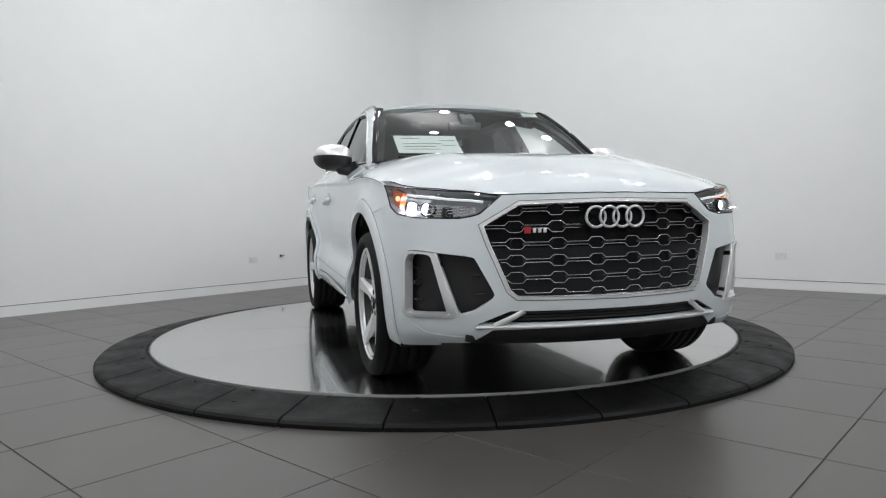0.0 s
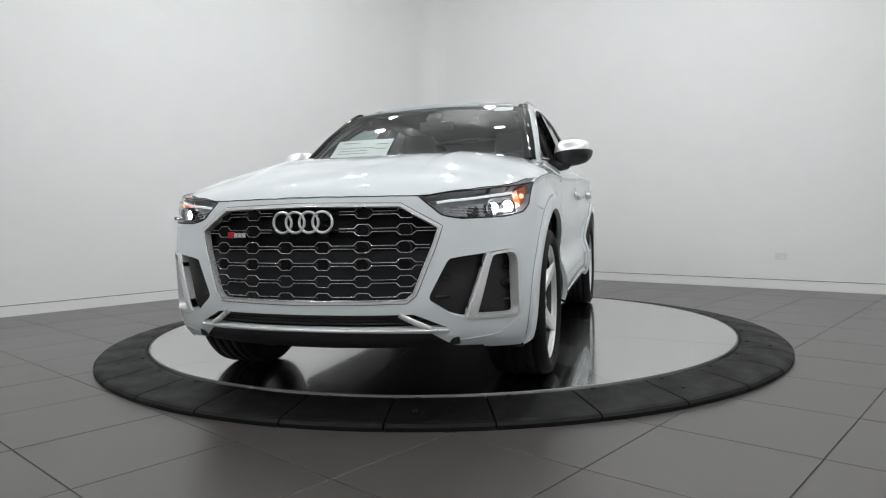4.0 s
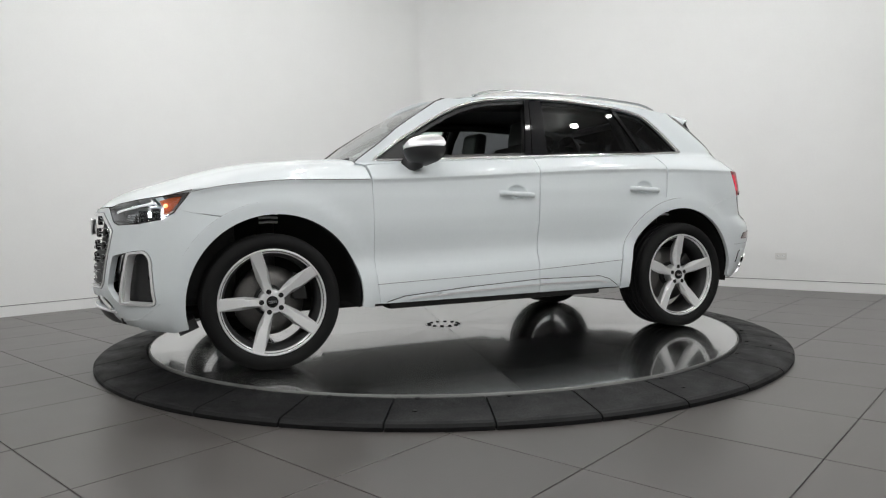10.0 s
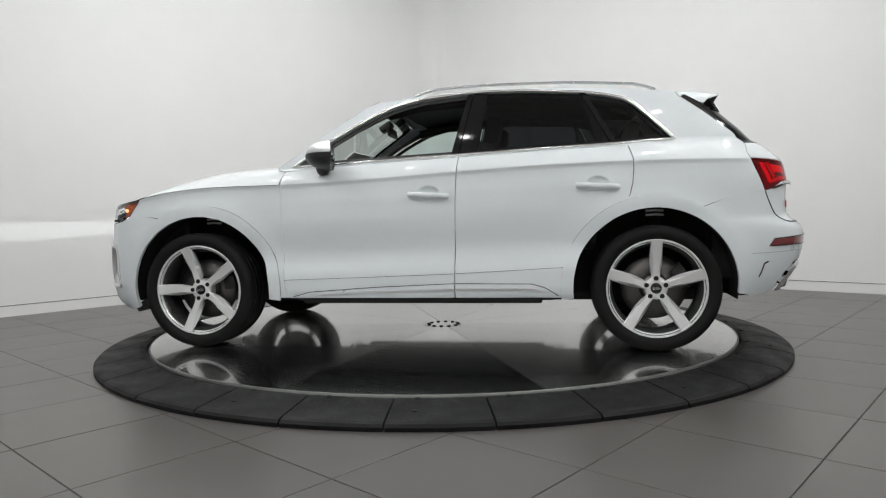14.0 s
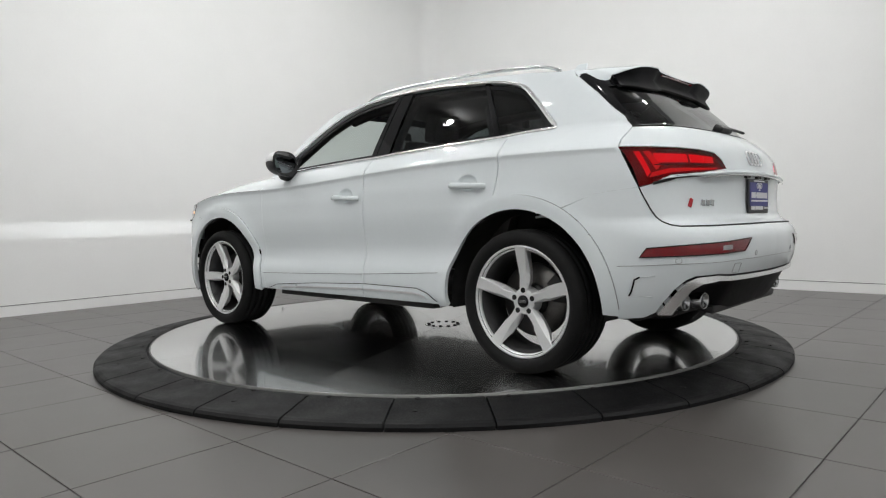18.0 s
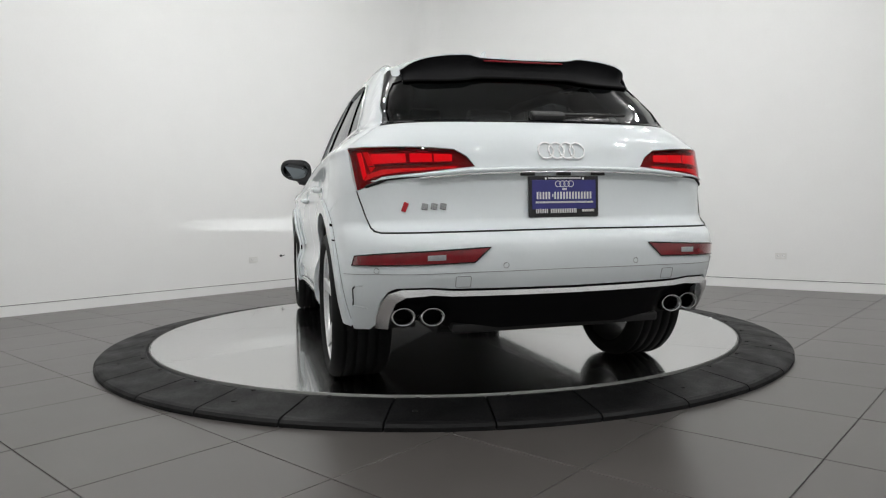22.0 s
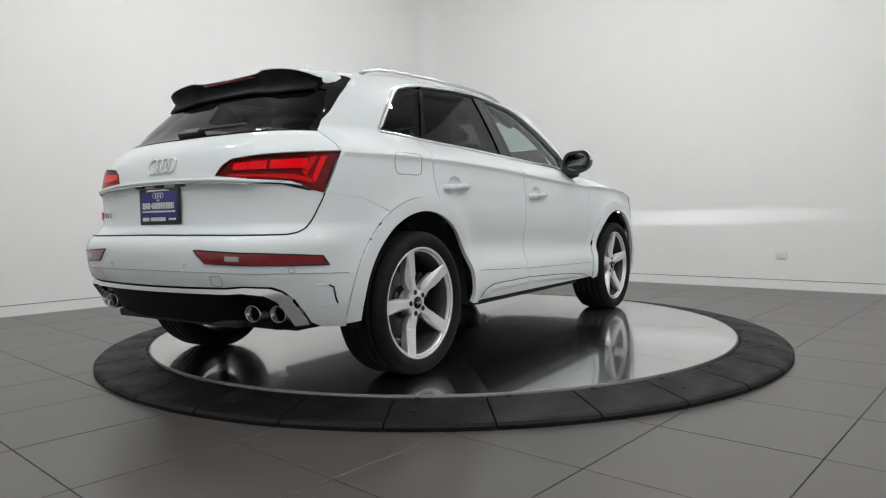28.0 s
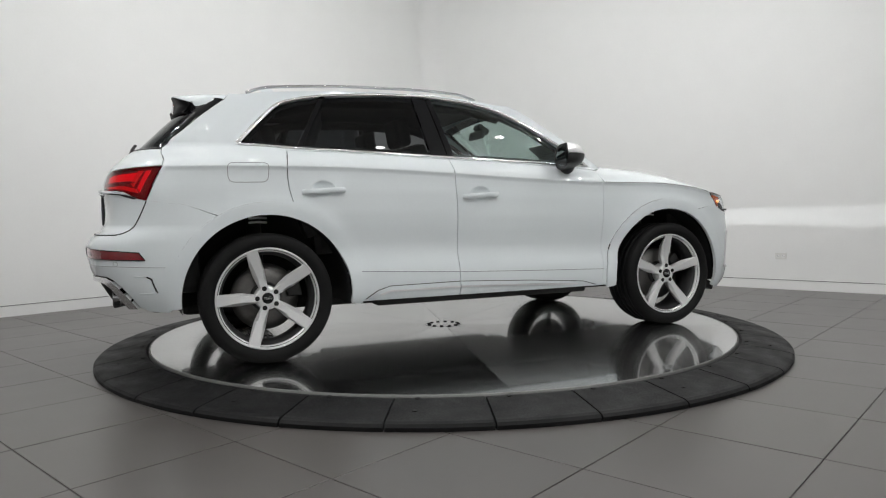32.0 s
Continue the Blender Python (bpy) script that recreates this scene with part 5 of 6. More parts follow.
        slit = obj("beam_strip", [(bx - 0.045, by + dy, bz + dz) for dy, dz in ((-0.028, -0.0003), (0.028, -0.0003), (0.028, 0.0003), (-0.028, 0.0003))], [(0, 1, 2, 3)], M_BEAM, house, label="bright low-beam strip")
        for dz, h in ((0.0015, 0.0022), (-0.0045, 0.0022)):
            box("beam_shield", (0.050, 0.064, h), pose(bx - 0.022, by, bz + dz), M_HOLE, house, 0.0)
        box("beam_shield", (0.002, 0.066, 0.0135), pose(bx - 0.0485, by, bz - 0.0025), M_HOLE, house, 0.0)
        for dy in (-0.033, 0.033):
            box("beam_shield", (0.050, 0.002, 0.0135), pose(bx - 0.022, by + dy, bz - 0.0025), M_HOLE, house, 0.0)
    # dark shroud behind the lamps and grille
    bm = box_bm(bmesh.new(), (0.5, 1.40, 0.50), pose(1.82, 0, 0.60), 0.04)
    part("engine_bay", bm, M_UNDER, car)


def build_tail():
    neg = lambda lp: [(-a, b) for a, b in reversed(lp)]
    gate = [(0.0, 1.202), (0.30, 1.202), (0.55, 1.203), (0.66, 1.203), rs(-1.936, 1.201), rs(-1.936, 1.172), rs(-1.927, 1.14), rs(-1.935, 1.105), rs(-2.05, 1.099), rs(-2.136, 1.093), (0.46, 1.077), (0.410, 1.047), (0.378, 1.002), (0.55, 0.985), (0.676, 0.967), rs(-2.07, 0.929), rs(-2.021, 0.915), (0.753, 0.849), (0.738, 0.809), (0.726, 0.782), (0.720, 0.763), (0.708, 0.749), (0.685, 0.7425), (0.60, 0.742), (0.0, 0.746)]
    tg = panel("tailgate", both(gate), rear_wrap, M_PAINT, car, step=0.035, flange=0.03, label="white tailgate with rear window and badges")[0]
    glass_half = [(0.0, 1.208), (0.30, 1.208), (0.55, 1.209), (0.66, 1.209), rs(-1.932, 1.207), rs(-1.883, 1.266), rs(-1.827, 1.310), rs(-1.735, 1.394), rs(-1.64, 1.470), rs(-1.587, 1.508), (0.50, 1.535), (0.0, 1.555)]
    rg = panel("rear_window", both(glass_half), rear_wrap, M_DARKGLASS, tg, step=0.06, off=-0.003, flange=0, label="dark rear window under the roof spoiler")[0]
    rg.visible_shadow = False
    inner = both([(0.0, 1.214), (0.30, 1.214), (0.55, 1.215), (0.675, 1.216), (0.668, 1.26), (0.66, 1.325), (0.645, 1.38), (0.62, 1.425), (0.56, 1.440), (0.35, 1.437), (0.24, 1.456), (0.0, 1.462)])
    panel("window_border", [inset(both(glass_half), 0.001), inner], rear_wrap, M_GLOSS, tg, step=0.05, off=0.001, flange=0.004, label="gloss black window border")
    # spoiler
    ys = np.linspace(-0.578, 0.578, 49)
    tip_z = curve((0.0, 1.541), (0.22, 1.545), (0.27, 1.553), (0.36, 1.549), (0.45, 1.538), (0.55, 1.510), (0.578, 1.494))
    tip_x = curve((0.0, -1.852), (0.24, -1.856), (0.28, -1.866), (0.45, -1.856), (0.53, -1.832), (0.56, -1.800), (0.578, -1.765))
    low_z = curve((0.0, 1.446), (0.22, 1.444), (0.30, 1.431), (0.42, 1.424), (0.55, 1.427), (0.60, 1.425), (0.64, 1.412))
    tv, bv = [], []
    for y in ys:
        k = abs(y)
        tipx, ztip, zl = float(tip_x(k)), float(tip_z(k)), float(low_z(k))
        zt = float(roof_z(-1.56, min(k, 0.60))) + 0.001
        xr = -1.548 - 0.05 * max(0.0, k - 0.5)
        for t in np.linspace(0, 1, 7):
            tv.append((xr + (tipx - xr) * t, y, zt + (ztip - zt) * t ** 1.15 + 0.010 * math.sin(math.pi * t) * (k / 0.578) ** 2))
        tv.append((tipx - 0.002, y, ztip - 0.003))
        tv.append((tipx + 0.001, y, ztip - 0.007))
        gx = float(tail_x(k, zl)) - 0.010
        mid = (ztip + zl) / 2
        for px, pz in ((tipx, ztip - 0.006), (tipx + 0.006, ztip - 0.018), (max(tipx, gx) + 0.028, mid), (gx + 0.004, zl + 0.010), (gx, zl), (gx + 0.05, zl - 0.004)):
            bv.append((px, y, pz))
    grid = lambda n, m, fl: [((i * m + j, i * m + j + 1, (i + 1) * m + j + 1, (i + 1) * m + j)[::-1 if fl else 1]) for i in range(n - 1) for j in range(m - 1)]
    sp = obj("roof_spoiler", tv, grid(len(ys), 9, False), M_PAINT, tg, True, "white roof spoiler with a black underside")
    # white end faces that run from the spoiler into the rear pillars
    for s in (1, -1):
        ev, row = [], tv[-9:-2] if s == 1 else tv[:7]
        for k, (px, py, pz) in enumerate(row):
            t = k / 6
            bx, bz = -1.560 - 0.190 * t, 1.543 - 0.072 * t - 0.050 * math.sin(math.pi * t)
            by = s * max(0.575, min(0.63, float(side_y(bx, bz)) + 0.004))
            by = by + (py - by) * t ** 4
            ev += [(px, py, pz), ((px + bx) / 2, (py + by) / 2 + s * 0.004, (pz + bz) / 2 + 0.003), (bx, by, bz)]
        obj("spoiler_end", ev, grid(7, 3, s == 1), M_PAINT, sp, True)
    n6 = len(bv)
    faces = grid(len(ys), 6, False)
    faces += [tuple(range(6)), tuple(reversed(range(n6 - 6, n6)))]
    obj("spoiler_underside", bv, faces, M_GRILLE, sp, True, "gloss black spoiler underside")
    tube("third_brake_light", [(-1.850, y, 1.527) for y in np.linspace(-0.2, 0.2, 9)], 0.005, M_REDREFL, sp, label="dark red high brake light")
    # trim blade over the plate
    bl = [(0.705, 0.952), (0.60, 0.970), (0.40, 0.983), (0.20, 0.988), (0.0, 0.990)]
    ln = bl + [(-a, b) for a, b in reversed(bl[:-1])]
    blade = bead("tailgate_blade", ln, rear_wrap, 0.011, M_PAINT, tg, off=0.009, flat=1.6, label="white trim blade between the lamps")
    vs = blade[0].data.vertices
    for i in range(0, len(vs), 8):
        c = sum((vs[i + q].co for q in range(8)), Vector()) / 8
        k = max(0.25, min(1.0, (0.715 - abs(c.y)) / 0.16))
        for q in range(8):
            vs[i + q].co = c + (vs[i + q].co - c) * k
    # dark bead: the lamp's black lower line plus painted shade below the blade
    for sg in (1, -1):
        bead("lamp_underline", [(sg * 0.40, 0.986), (sg * 0.55, 0.974), (sg * 0.66, 0.958), (sg * rs(-2.125, 0.947)[0], 0.947), (sg * rs(-2.07, 0.931)[0], 0.931)], rear_wrap, 0.0065, M_HOLE, tg, off=0.0005, label="black lower lamp edge with painted shade under the blade")
    ch = [(a, b - 0.012) for a, b in ln if abs(a) < 0.65]
    bead("blade_chrome", ch, rear_wrap, 0.004, M_CHROME, tg, off=0.020)
    for y in (0.16, -0.16, 0.0):
        P, N = lifted(np.array([(y, 0.972)]), rear_wrap, 0.004)
        box("plate_light", (0.02, 0.06, 0.012), pose(P[0][0], y, 0.970), M_BLACK, tg, 0.003)
    # plate
    x = float(tail_x(0, 0.87)) - 0.010
    pl = box("number_plate", (0.012, 0.318, 0.172), pose(x, 0, 0.876), M_BLACK, tg, 0.006, "navy dealer plate in a black frame")
    box("plate_face", (0.006, 0.290, 0.122), pose(x - 0.005, 0, 0.884), M_NAVY, pl, 0.003)
    for (y, z, w, h) in ((0, 0.952, 0.150, 0.007), (0.096, 0.880, 0.066, 0.030), (-0.038, 0.880, 0.176, 0.030), (0.054, 0.880, 0.010, 0.012), (0, 0.852, 0.262, 0.008), (0.103, 0.816, 0.055, 0.018), (0.005, 0.816, 0.120, 0.018), (-0.108, 0.816, 0.056, 0.010), (0, 0.906, 0.020, 0.008)):
        nb = max(1, int(w / (h * 0.42)))
        for i in range(nb):
            yy = y + w * ((i + 0.5) / nb - 0.5)
            box("letter_bar", (0.003, w / nb * 0.50, h), pose(x - 0.0092, yy, z), M_BEIGE, pl, 0.0)
    for i in range(4):
        c = (i - 1.5) * 0.019
        tube("plate_ring", [(x - 0.0088, c + 0.0125 * math.cos(q), 0.928 + 0.0125 * math.sin(q)) for q in [2 * math.pi * j / 20 for j in range(20)]], 0.0016, M_BEIGE, pl, closed=True, seg=6)
    for y in (-0.085, 0.085):
        part("plate_screw", cyl_bm(bmesh.new(), 0.005, 0.004, pose(x - 0.008, y, 0.950, 0, 90), 10), M_CHROME, pl)
    for i in range(4):
        c = (i - 1.5) * 0.0475
        tube("emblem_ring", [(float(tail_x(c + 0.034 * math.cos(q), 1.068 + 0.034 * math.sin(q))) - 0.006, c + 0.034 * math.cos(q), 1.068 + 0.034 * math.sin(q)) for q in [2 * math.pi * j / 28 for j in range(28)]], 0.0045, M_CAP, tg, closed=True, seg=8, label="chrome emblem ring")
    P, N = lifted(np.array([(0.622, 0.842), (0.585, 0.842), (0.548, 0.842), (0.512, 0.842)]), rear_wrap, 0.003)
    bd = box("badge", (0.006, 0.020, 0.040), pose(*P[0], 22, 0, -18), M_RED, tg, 0.002, "red and silver tailgate badge")
    for p in P[1:]:
        box("badge_bar", (0.006, 0.026, 0.026), pose(*p, 10, 0, -14), M_SATIN, bd, 0.002)
    # wiper
    P, N = lifted(np.array([(0.06, 1.228), (-0.10, 1.225), (-0.25, 1.228), (-0.40, 1.232)]), rear_wrap, 0.022)
    w = tube("rear_wiper", P.tolist(), 0.010, M_BLACK, tg, flat=0.7, label="black rear wiper")
    box("wiper_pivot", (0.05, 0.16, 0.035), pose(P[0][0] + 0.004, -0.01, 1.236, 0, -35), M_BLACK, w, 0.012)
    # lamps
    for sgn in (1, -1):
        sg = lambda lp: lp if sgn == 1 else neg(lp)
        h = panel("tail_lamp", sg(inset(TAILLAMP, -0.002)), rear_wrap, M_REDHOUSE, car, off=-0.018, flange=-0.016, step=0.03, label="red tail lamp, lit")[0]
        panel("lamp_lens", sg(TAILLAMP), rear_wrap, M_REDLENS, h, off=0.001, flange=0, step=0.03, label="red lamp lens")[0].visible_shadow = False
        # upper bar in three glowing pieces, an outer slanted leg and a fainter foot, with thin ribs between
        e0, e1 = rs(-2.070, 1.062)[0], 0.470
        for k, (u0, u1) in enumerate(((0.0, 0.40), (0.43, 0.68), (0.71, 1.0))):
            a0, a1 = e0 + (e1 - e0) * u0, e0 + (e1 - e0) * u1
            h0, h1 = 0.021 - 0.007 * u0, 0.021 - 0.007 * u1
            m0, m1 = 1.048 - 0.004 * u0, 1.048 - 0.004 * u1
            piece = [(a0, m0 - h0), (a0, m0 + h0), (a1, m1 + h1), (a1, m1 - h1)]
            panel("light_guide", sg(piece), rear_wrap, M_REDLIT, h, off=-0.010, flange=0.006, step=0.03, label="glowing red light bar")
        for x0, x1, z1 in ((-1.992, -2.052, 0.962), (-2.030, -2.085, 0.992)):
            leg = [rs(x0, 1.078), rs(x0 - 0.024, 1.078), rs(x1 - 0.012, z1 + 0.020), rs(x1, z1)]
            panel("light_guide", sg(leg), rear_wrap, M_REDLIT if x0 > -2.0 else emit_soft, h, off=-0.008, flange=0.006, step=0.03)
        foot = [rs(-2.060, 0.958), rs(-2.070, 0.982), rs(-2.13, 1.000), (0.55, 1.004), (0.45, 1.008), (0.46, 1.000), (0.60, 0.992), (0.672, 0.980)]
        panel("light_guide", sg(foot), rear_wrap, emit_soft, h, off=-0.008, flange=0.006, step=0.03)
        for dz in (0.018, 0.078):
            rib = [rs(-2.075, 0.998 + dz), (0.62, 1.000 + dz), (0.47, 1.002 + dz * 0.85)]
            bead("lamp_rib", sg(rib), rear_wrap, 0.0022, M_HOLE, h, off=-0.008)
    # bumper
    a2 = math.degrees(math.acos((-1.660 - ARCH_R) / ARCH_OUT))
    arch = [rs(x, z) for x, z in arc(ARCH_R, ARCH_Z, ARCH_OUT, a2, 186.0, 26)]
    line = [(0.0, 0.738), (0.60, 0.734), (0.690, 0.7345), (0.717, 0.743), (0.729, 0.759), (0.733, 0.782), (0.745, 0.809), (0.760, 0.849), rs(-2.016, 0.9166), rs(-1.83, 0.8928)]
    base = [rs(-1.945, 0.318), rs(-2.02, 0.325), rs(-2.066, 0.349), rs(-2.103, 0.398), rs(-2.153, 0.460), rs(-2.194, 0.499), rs(-2.225, 0.516), (0.59, 0.520), (0.50, 0.513), (0.317, 0.511), (0.0, 0.509)]
    rb = panel("rear_bumper", both(line + arch + base), rear_wrap, M_PAINT, car, step=0.035, flange=0.03, label="white rear bumper with red reflectors")[0]
    diff = both([(0.0, 0.506), (0.50, 0.510), (0.59, 0.517), rs(-2.227, 0.513), rs(-2.196, 0.496), rs(-2.156, 0.457), rs(-2.106, 0.396), rs(-2.070, 0.347), (0.62, 0.335), (0.50, 0.320), (0.0, 0.330)])
    df = panel("rear_diffuser", diff, rear_wrap, M_GRILLE, car, step=0.035, off=-0.012, flange=0.08, label="black rear diffuser with satin trim line", bow=lambda ab: -0.05 * np.exp(-((np.abs(ab[:, 0]) - 0.61) / 0.13) ** 4) * np.clip((0.47 - ab[:, 1]) / 0.03, 0, 1))[0]
    jl = [(0.60, 0.738), (0.6875, 0.7385), (0.7125, 0.746), (0.7245, 0.761), (0.7295, 0.782), (0.7415, 0.809), (0.7565, 0.849), rs(-2.0187, 0.914)]
    bead("tailgate_joint", [(-a, b) for a, b in reversed(jl)] + [(0.0, 0.742)] + jl, rear_wrap, 0.0030, M_HOLE, rb, off=0.0003, label="dark joint round the tailgate")
    tband = [(0.0, 0.500), (0.317, 0.502), (0.50, 0.504), (0.59, 0.511), rs(-2.233, 0.508), rs(-2.198, 0.494), rs(-2.157, 0.455), rs(-2.107, 0.394), rs(-2.071, 0.345), rs(-2.116, 0.343), rs(-2.158, 0.402), rs(-2.200, 0.456), rs(-2.236, 0.483), (0.584, 0.491), (0.50, 0.486), (0.297, 0.485), (0.0, 0.484)]
    panel("diffuser_trim", both(tband), rear_wrap, M_BRIGHT, df, step=0.02, off=-0.003, flange=0.03, bow=lambda ab: 0.55 * np.clip(0.512 - ab[:, 1], 0, 0.03), label="satin aluminium trim band")
    box("diffuser_keel", (0.16, 0.96, 0.04), pose(-2.14, 0, 0.352, 0, -12), M_BLACK, df, 0.012)
    for s in (1, -1):
        for y in (0.560, 0.674):
            m = Matrix.Translation((-2.152 if y < 0.6 else -2.110, s * y, 0.390)) @ Matrix.Rotation(-math.pi / 2, 4, "Y") @ Matrix.Diagonal((0.92, 1.22, 1, 1))
            ex = lathe("exhaust_tip", [(0.034, -0.10), (0.0415, -0.08), (0.0425, 0.052), (0.041, 0.058), (0.035, 0.055), (0.0295, 0.03), (0.028, -0.06)], M_SATIN, df, 36, "z", m=m, label="chrome oval exhaust tip")
            part("exhaust_bore", cyl_bm(bmesh.new(), 0.0305, 0.004, m @ pose(0, 0, -0.03), 28), M_HOLE, ex)
        sg = lambda lp: lp if s == 1 else neg(lp)
        refl = [(0.352, 0.676), (0.418, 0.618), (0.60, 0.612), rs(-2.032, 0.603), rs(-2.062, 0.644), (0.60, 0.664)]
        r = panel("reflector", sg(refl), rear_wrap, M_REDREFL, rb, off=0.003, flange=0.008, step=0.03, label="dark red rear reflector strip")[0]
        bead("reflector_rim", sg(refl), rear_wrap, 0.0028, M_GLOSS, r, off=0.003, closed=True)
        panel("reverse_lamp", sg([(0.53, 0.629), (0.60, 0.627), (0.60, 0.648), (0.53, 0.650)]), rear_wrap, M_REVERSE, r, off=0.004, flange=0.003, step=0.03)
        seam = [rs(-1.935, 0.562), rs(-2.05, 0.566), (0.72, 0.572), (0.40, 0.578), (0.0, 0.580)]
        bead("bumper_joint", sg(seam), rear_wrap, 0.0010, M_SEAM, rb, off=0.0003)
        vent = [rs(-1.978, 0.428), rs(-1.990, 0.450), rs(-2.006, 0.502), rs(-2.03, 0.514)]
        bead("corner_vent", sg(vent), rear_wrap, 0.0045, M_GLOSS, rb, off=-0.001, label="black corner vent slot")
        ed = [rs(-2.03, 0.514), rs(-2.09, 0.520)]
        bead("vent_edge", sg(ed), rear_wrap, 0.0025, M_PAINT, rb, off=0.0)
        ed = [rs(-1.978, 0.426), rs(-2.07, 0.424)]
        bead("vent_edge", sg(ed), rear_wrap, 0.0025, M_PAINT, rb, off=0.0)
        for y, z in ((0.29, 0.602), (0.72, 0.586)):
            ring = [(y + 0.011 * math.cos(q), z + 0.011 * math.sin(q)) for q in [2 * math.pi * j / 16 for j in range(16)]]
            bead("parking_sensor", sg(ring), rear_wrap, 0.0010, M_SEAM, rb, off=0.0003, closed=True, step=0.2, seg=6)
        tow = rounded([(0.43, 0.518), (0.49, 0.518), (0.49, 0.562), (0.43, 0.562)], 0.008)
        bead("tow_cover", sg(tow), rear_wrap, 0.0010, M_SEAM, rb, off=0.0003, closed=True, step=0.2, seg=6)
    bm = box_bm(bmesh.new(), (0.35, 1.40, 0.52), pose(-1.93, 0, 0.66), 0.04)
    part("boot_tub", bm, M_UNDER, car)
    bm = cyl_bm(bmesh.new(), 0.10, 1.0, pose(-1.98, 0, 0.38, 90), 24)
    part("silencer", bm, M_UNDER, car, "dark steel rear silencer", smooth=False)


M_BEAM = emitter("low_beam_strip", (0.95, 0.98, 1.0), 1.7e5)
M_REDREFL = material("red_reflector", (0.19, 0.004, 0.010), 0.15, coat=1.0, vary=0.2, scale=300)
emit_soft = emitter("dim_red_light_guide", (1.0, 0.002, 0.03), 0.5, (0.4, 0.01, 0.02))


# ---- cabin ----
def seat(x, y, parent, wide=0.50):
    s = box("seat", (0.52, wide, 0.16), pose(x, y, 0.66, 0, -6), M_SEAT, parent, 0.05, "black leather seat")
    box("seat_back", (0.14, wide, 0.62), pose(x - 0.34, y, 0.98, 0, -16), M_SEAT, s, 0.05)
    bm = box_bm(bmesh.new(), (0.10, 0.26, 0.19), pose(x - 0.47, y, 1.37, 0, -10), 0.04, 3)
    part("headrest", bm, M_SEAT, s)
    for dy in (-0.06, 0.06):
        tube("headrest_post", [(x - 0.435, y + dy, 1.22), (x - 0.46, y + dy, 1.32)], 0.006, M_CHROME, s)
    for dy in (-1, 1):
        box("side_bolster", (0.10, 0.07, 0.50), pose(x - 0.29, y + dy * (wide / 2 - 0.02), 0.96, 0, -16), M_SEAT, s, 0.03)
    return s


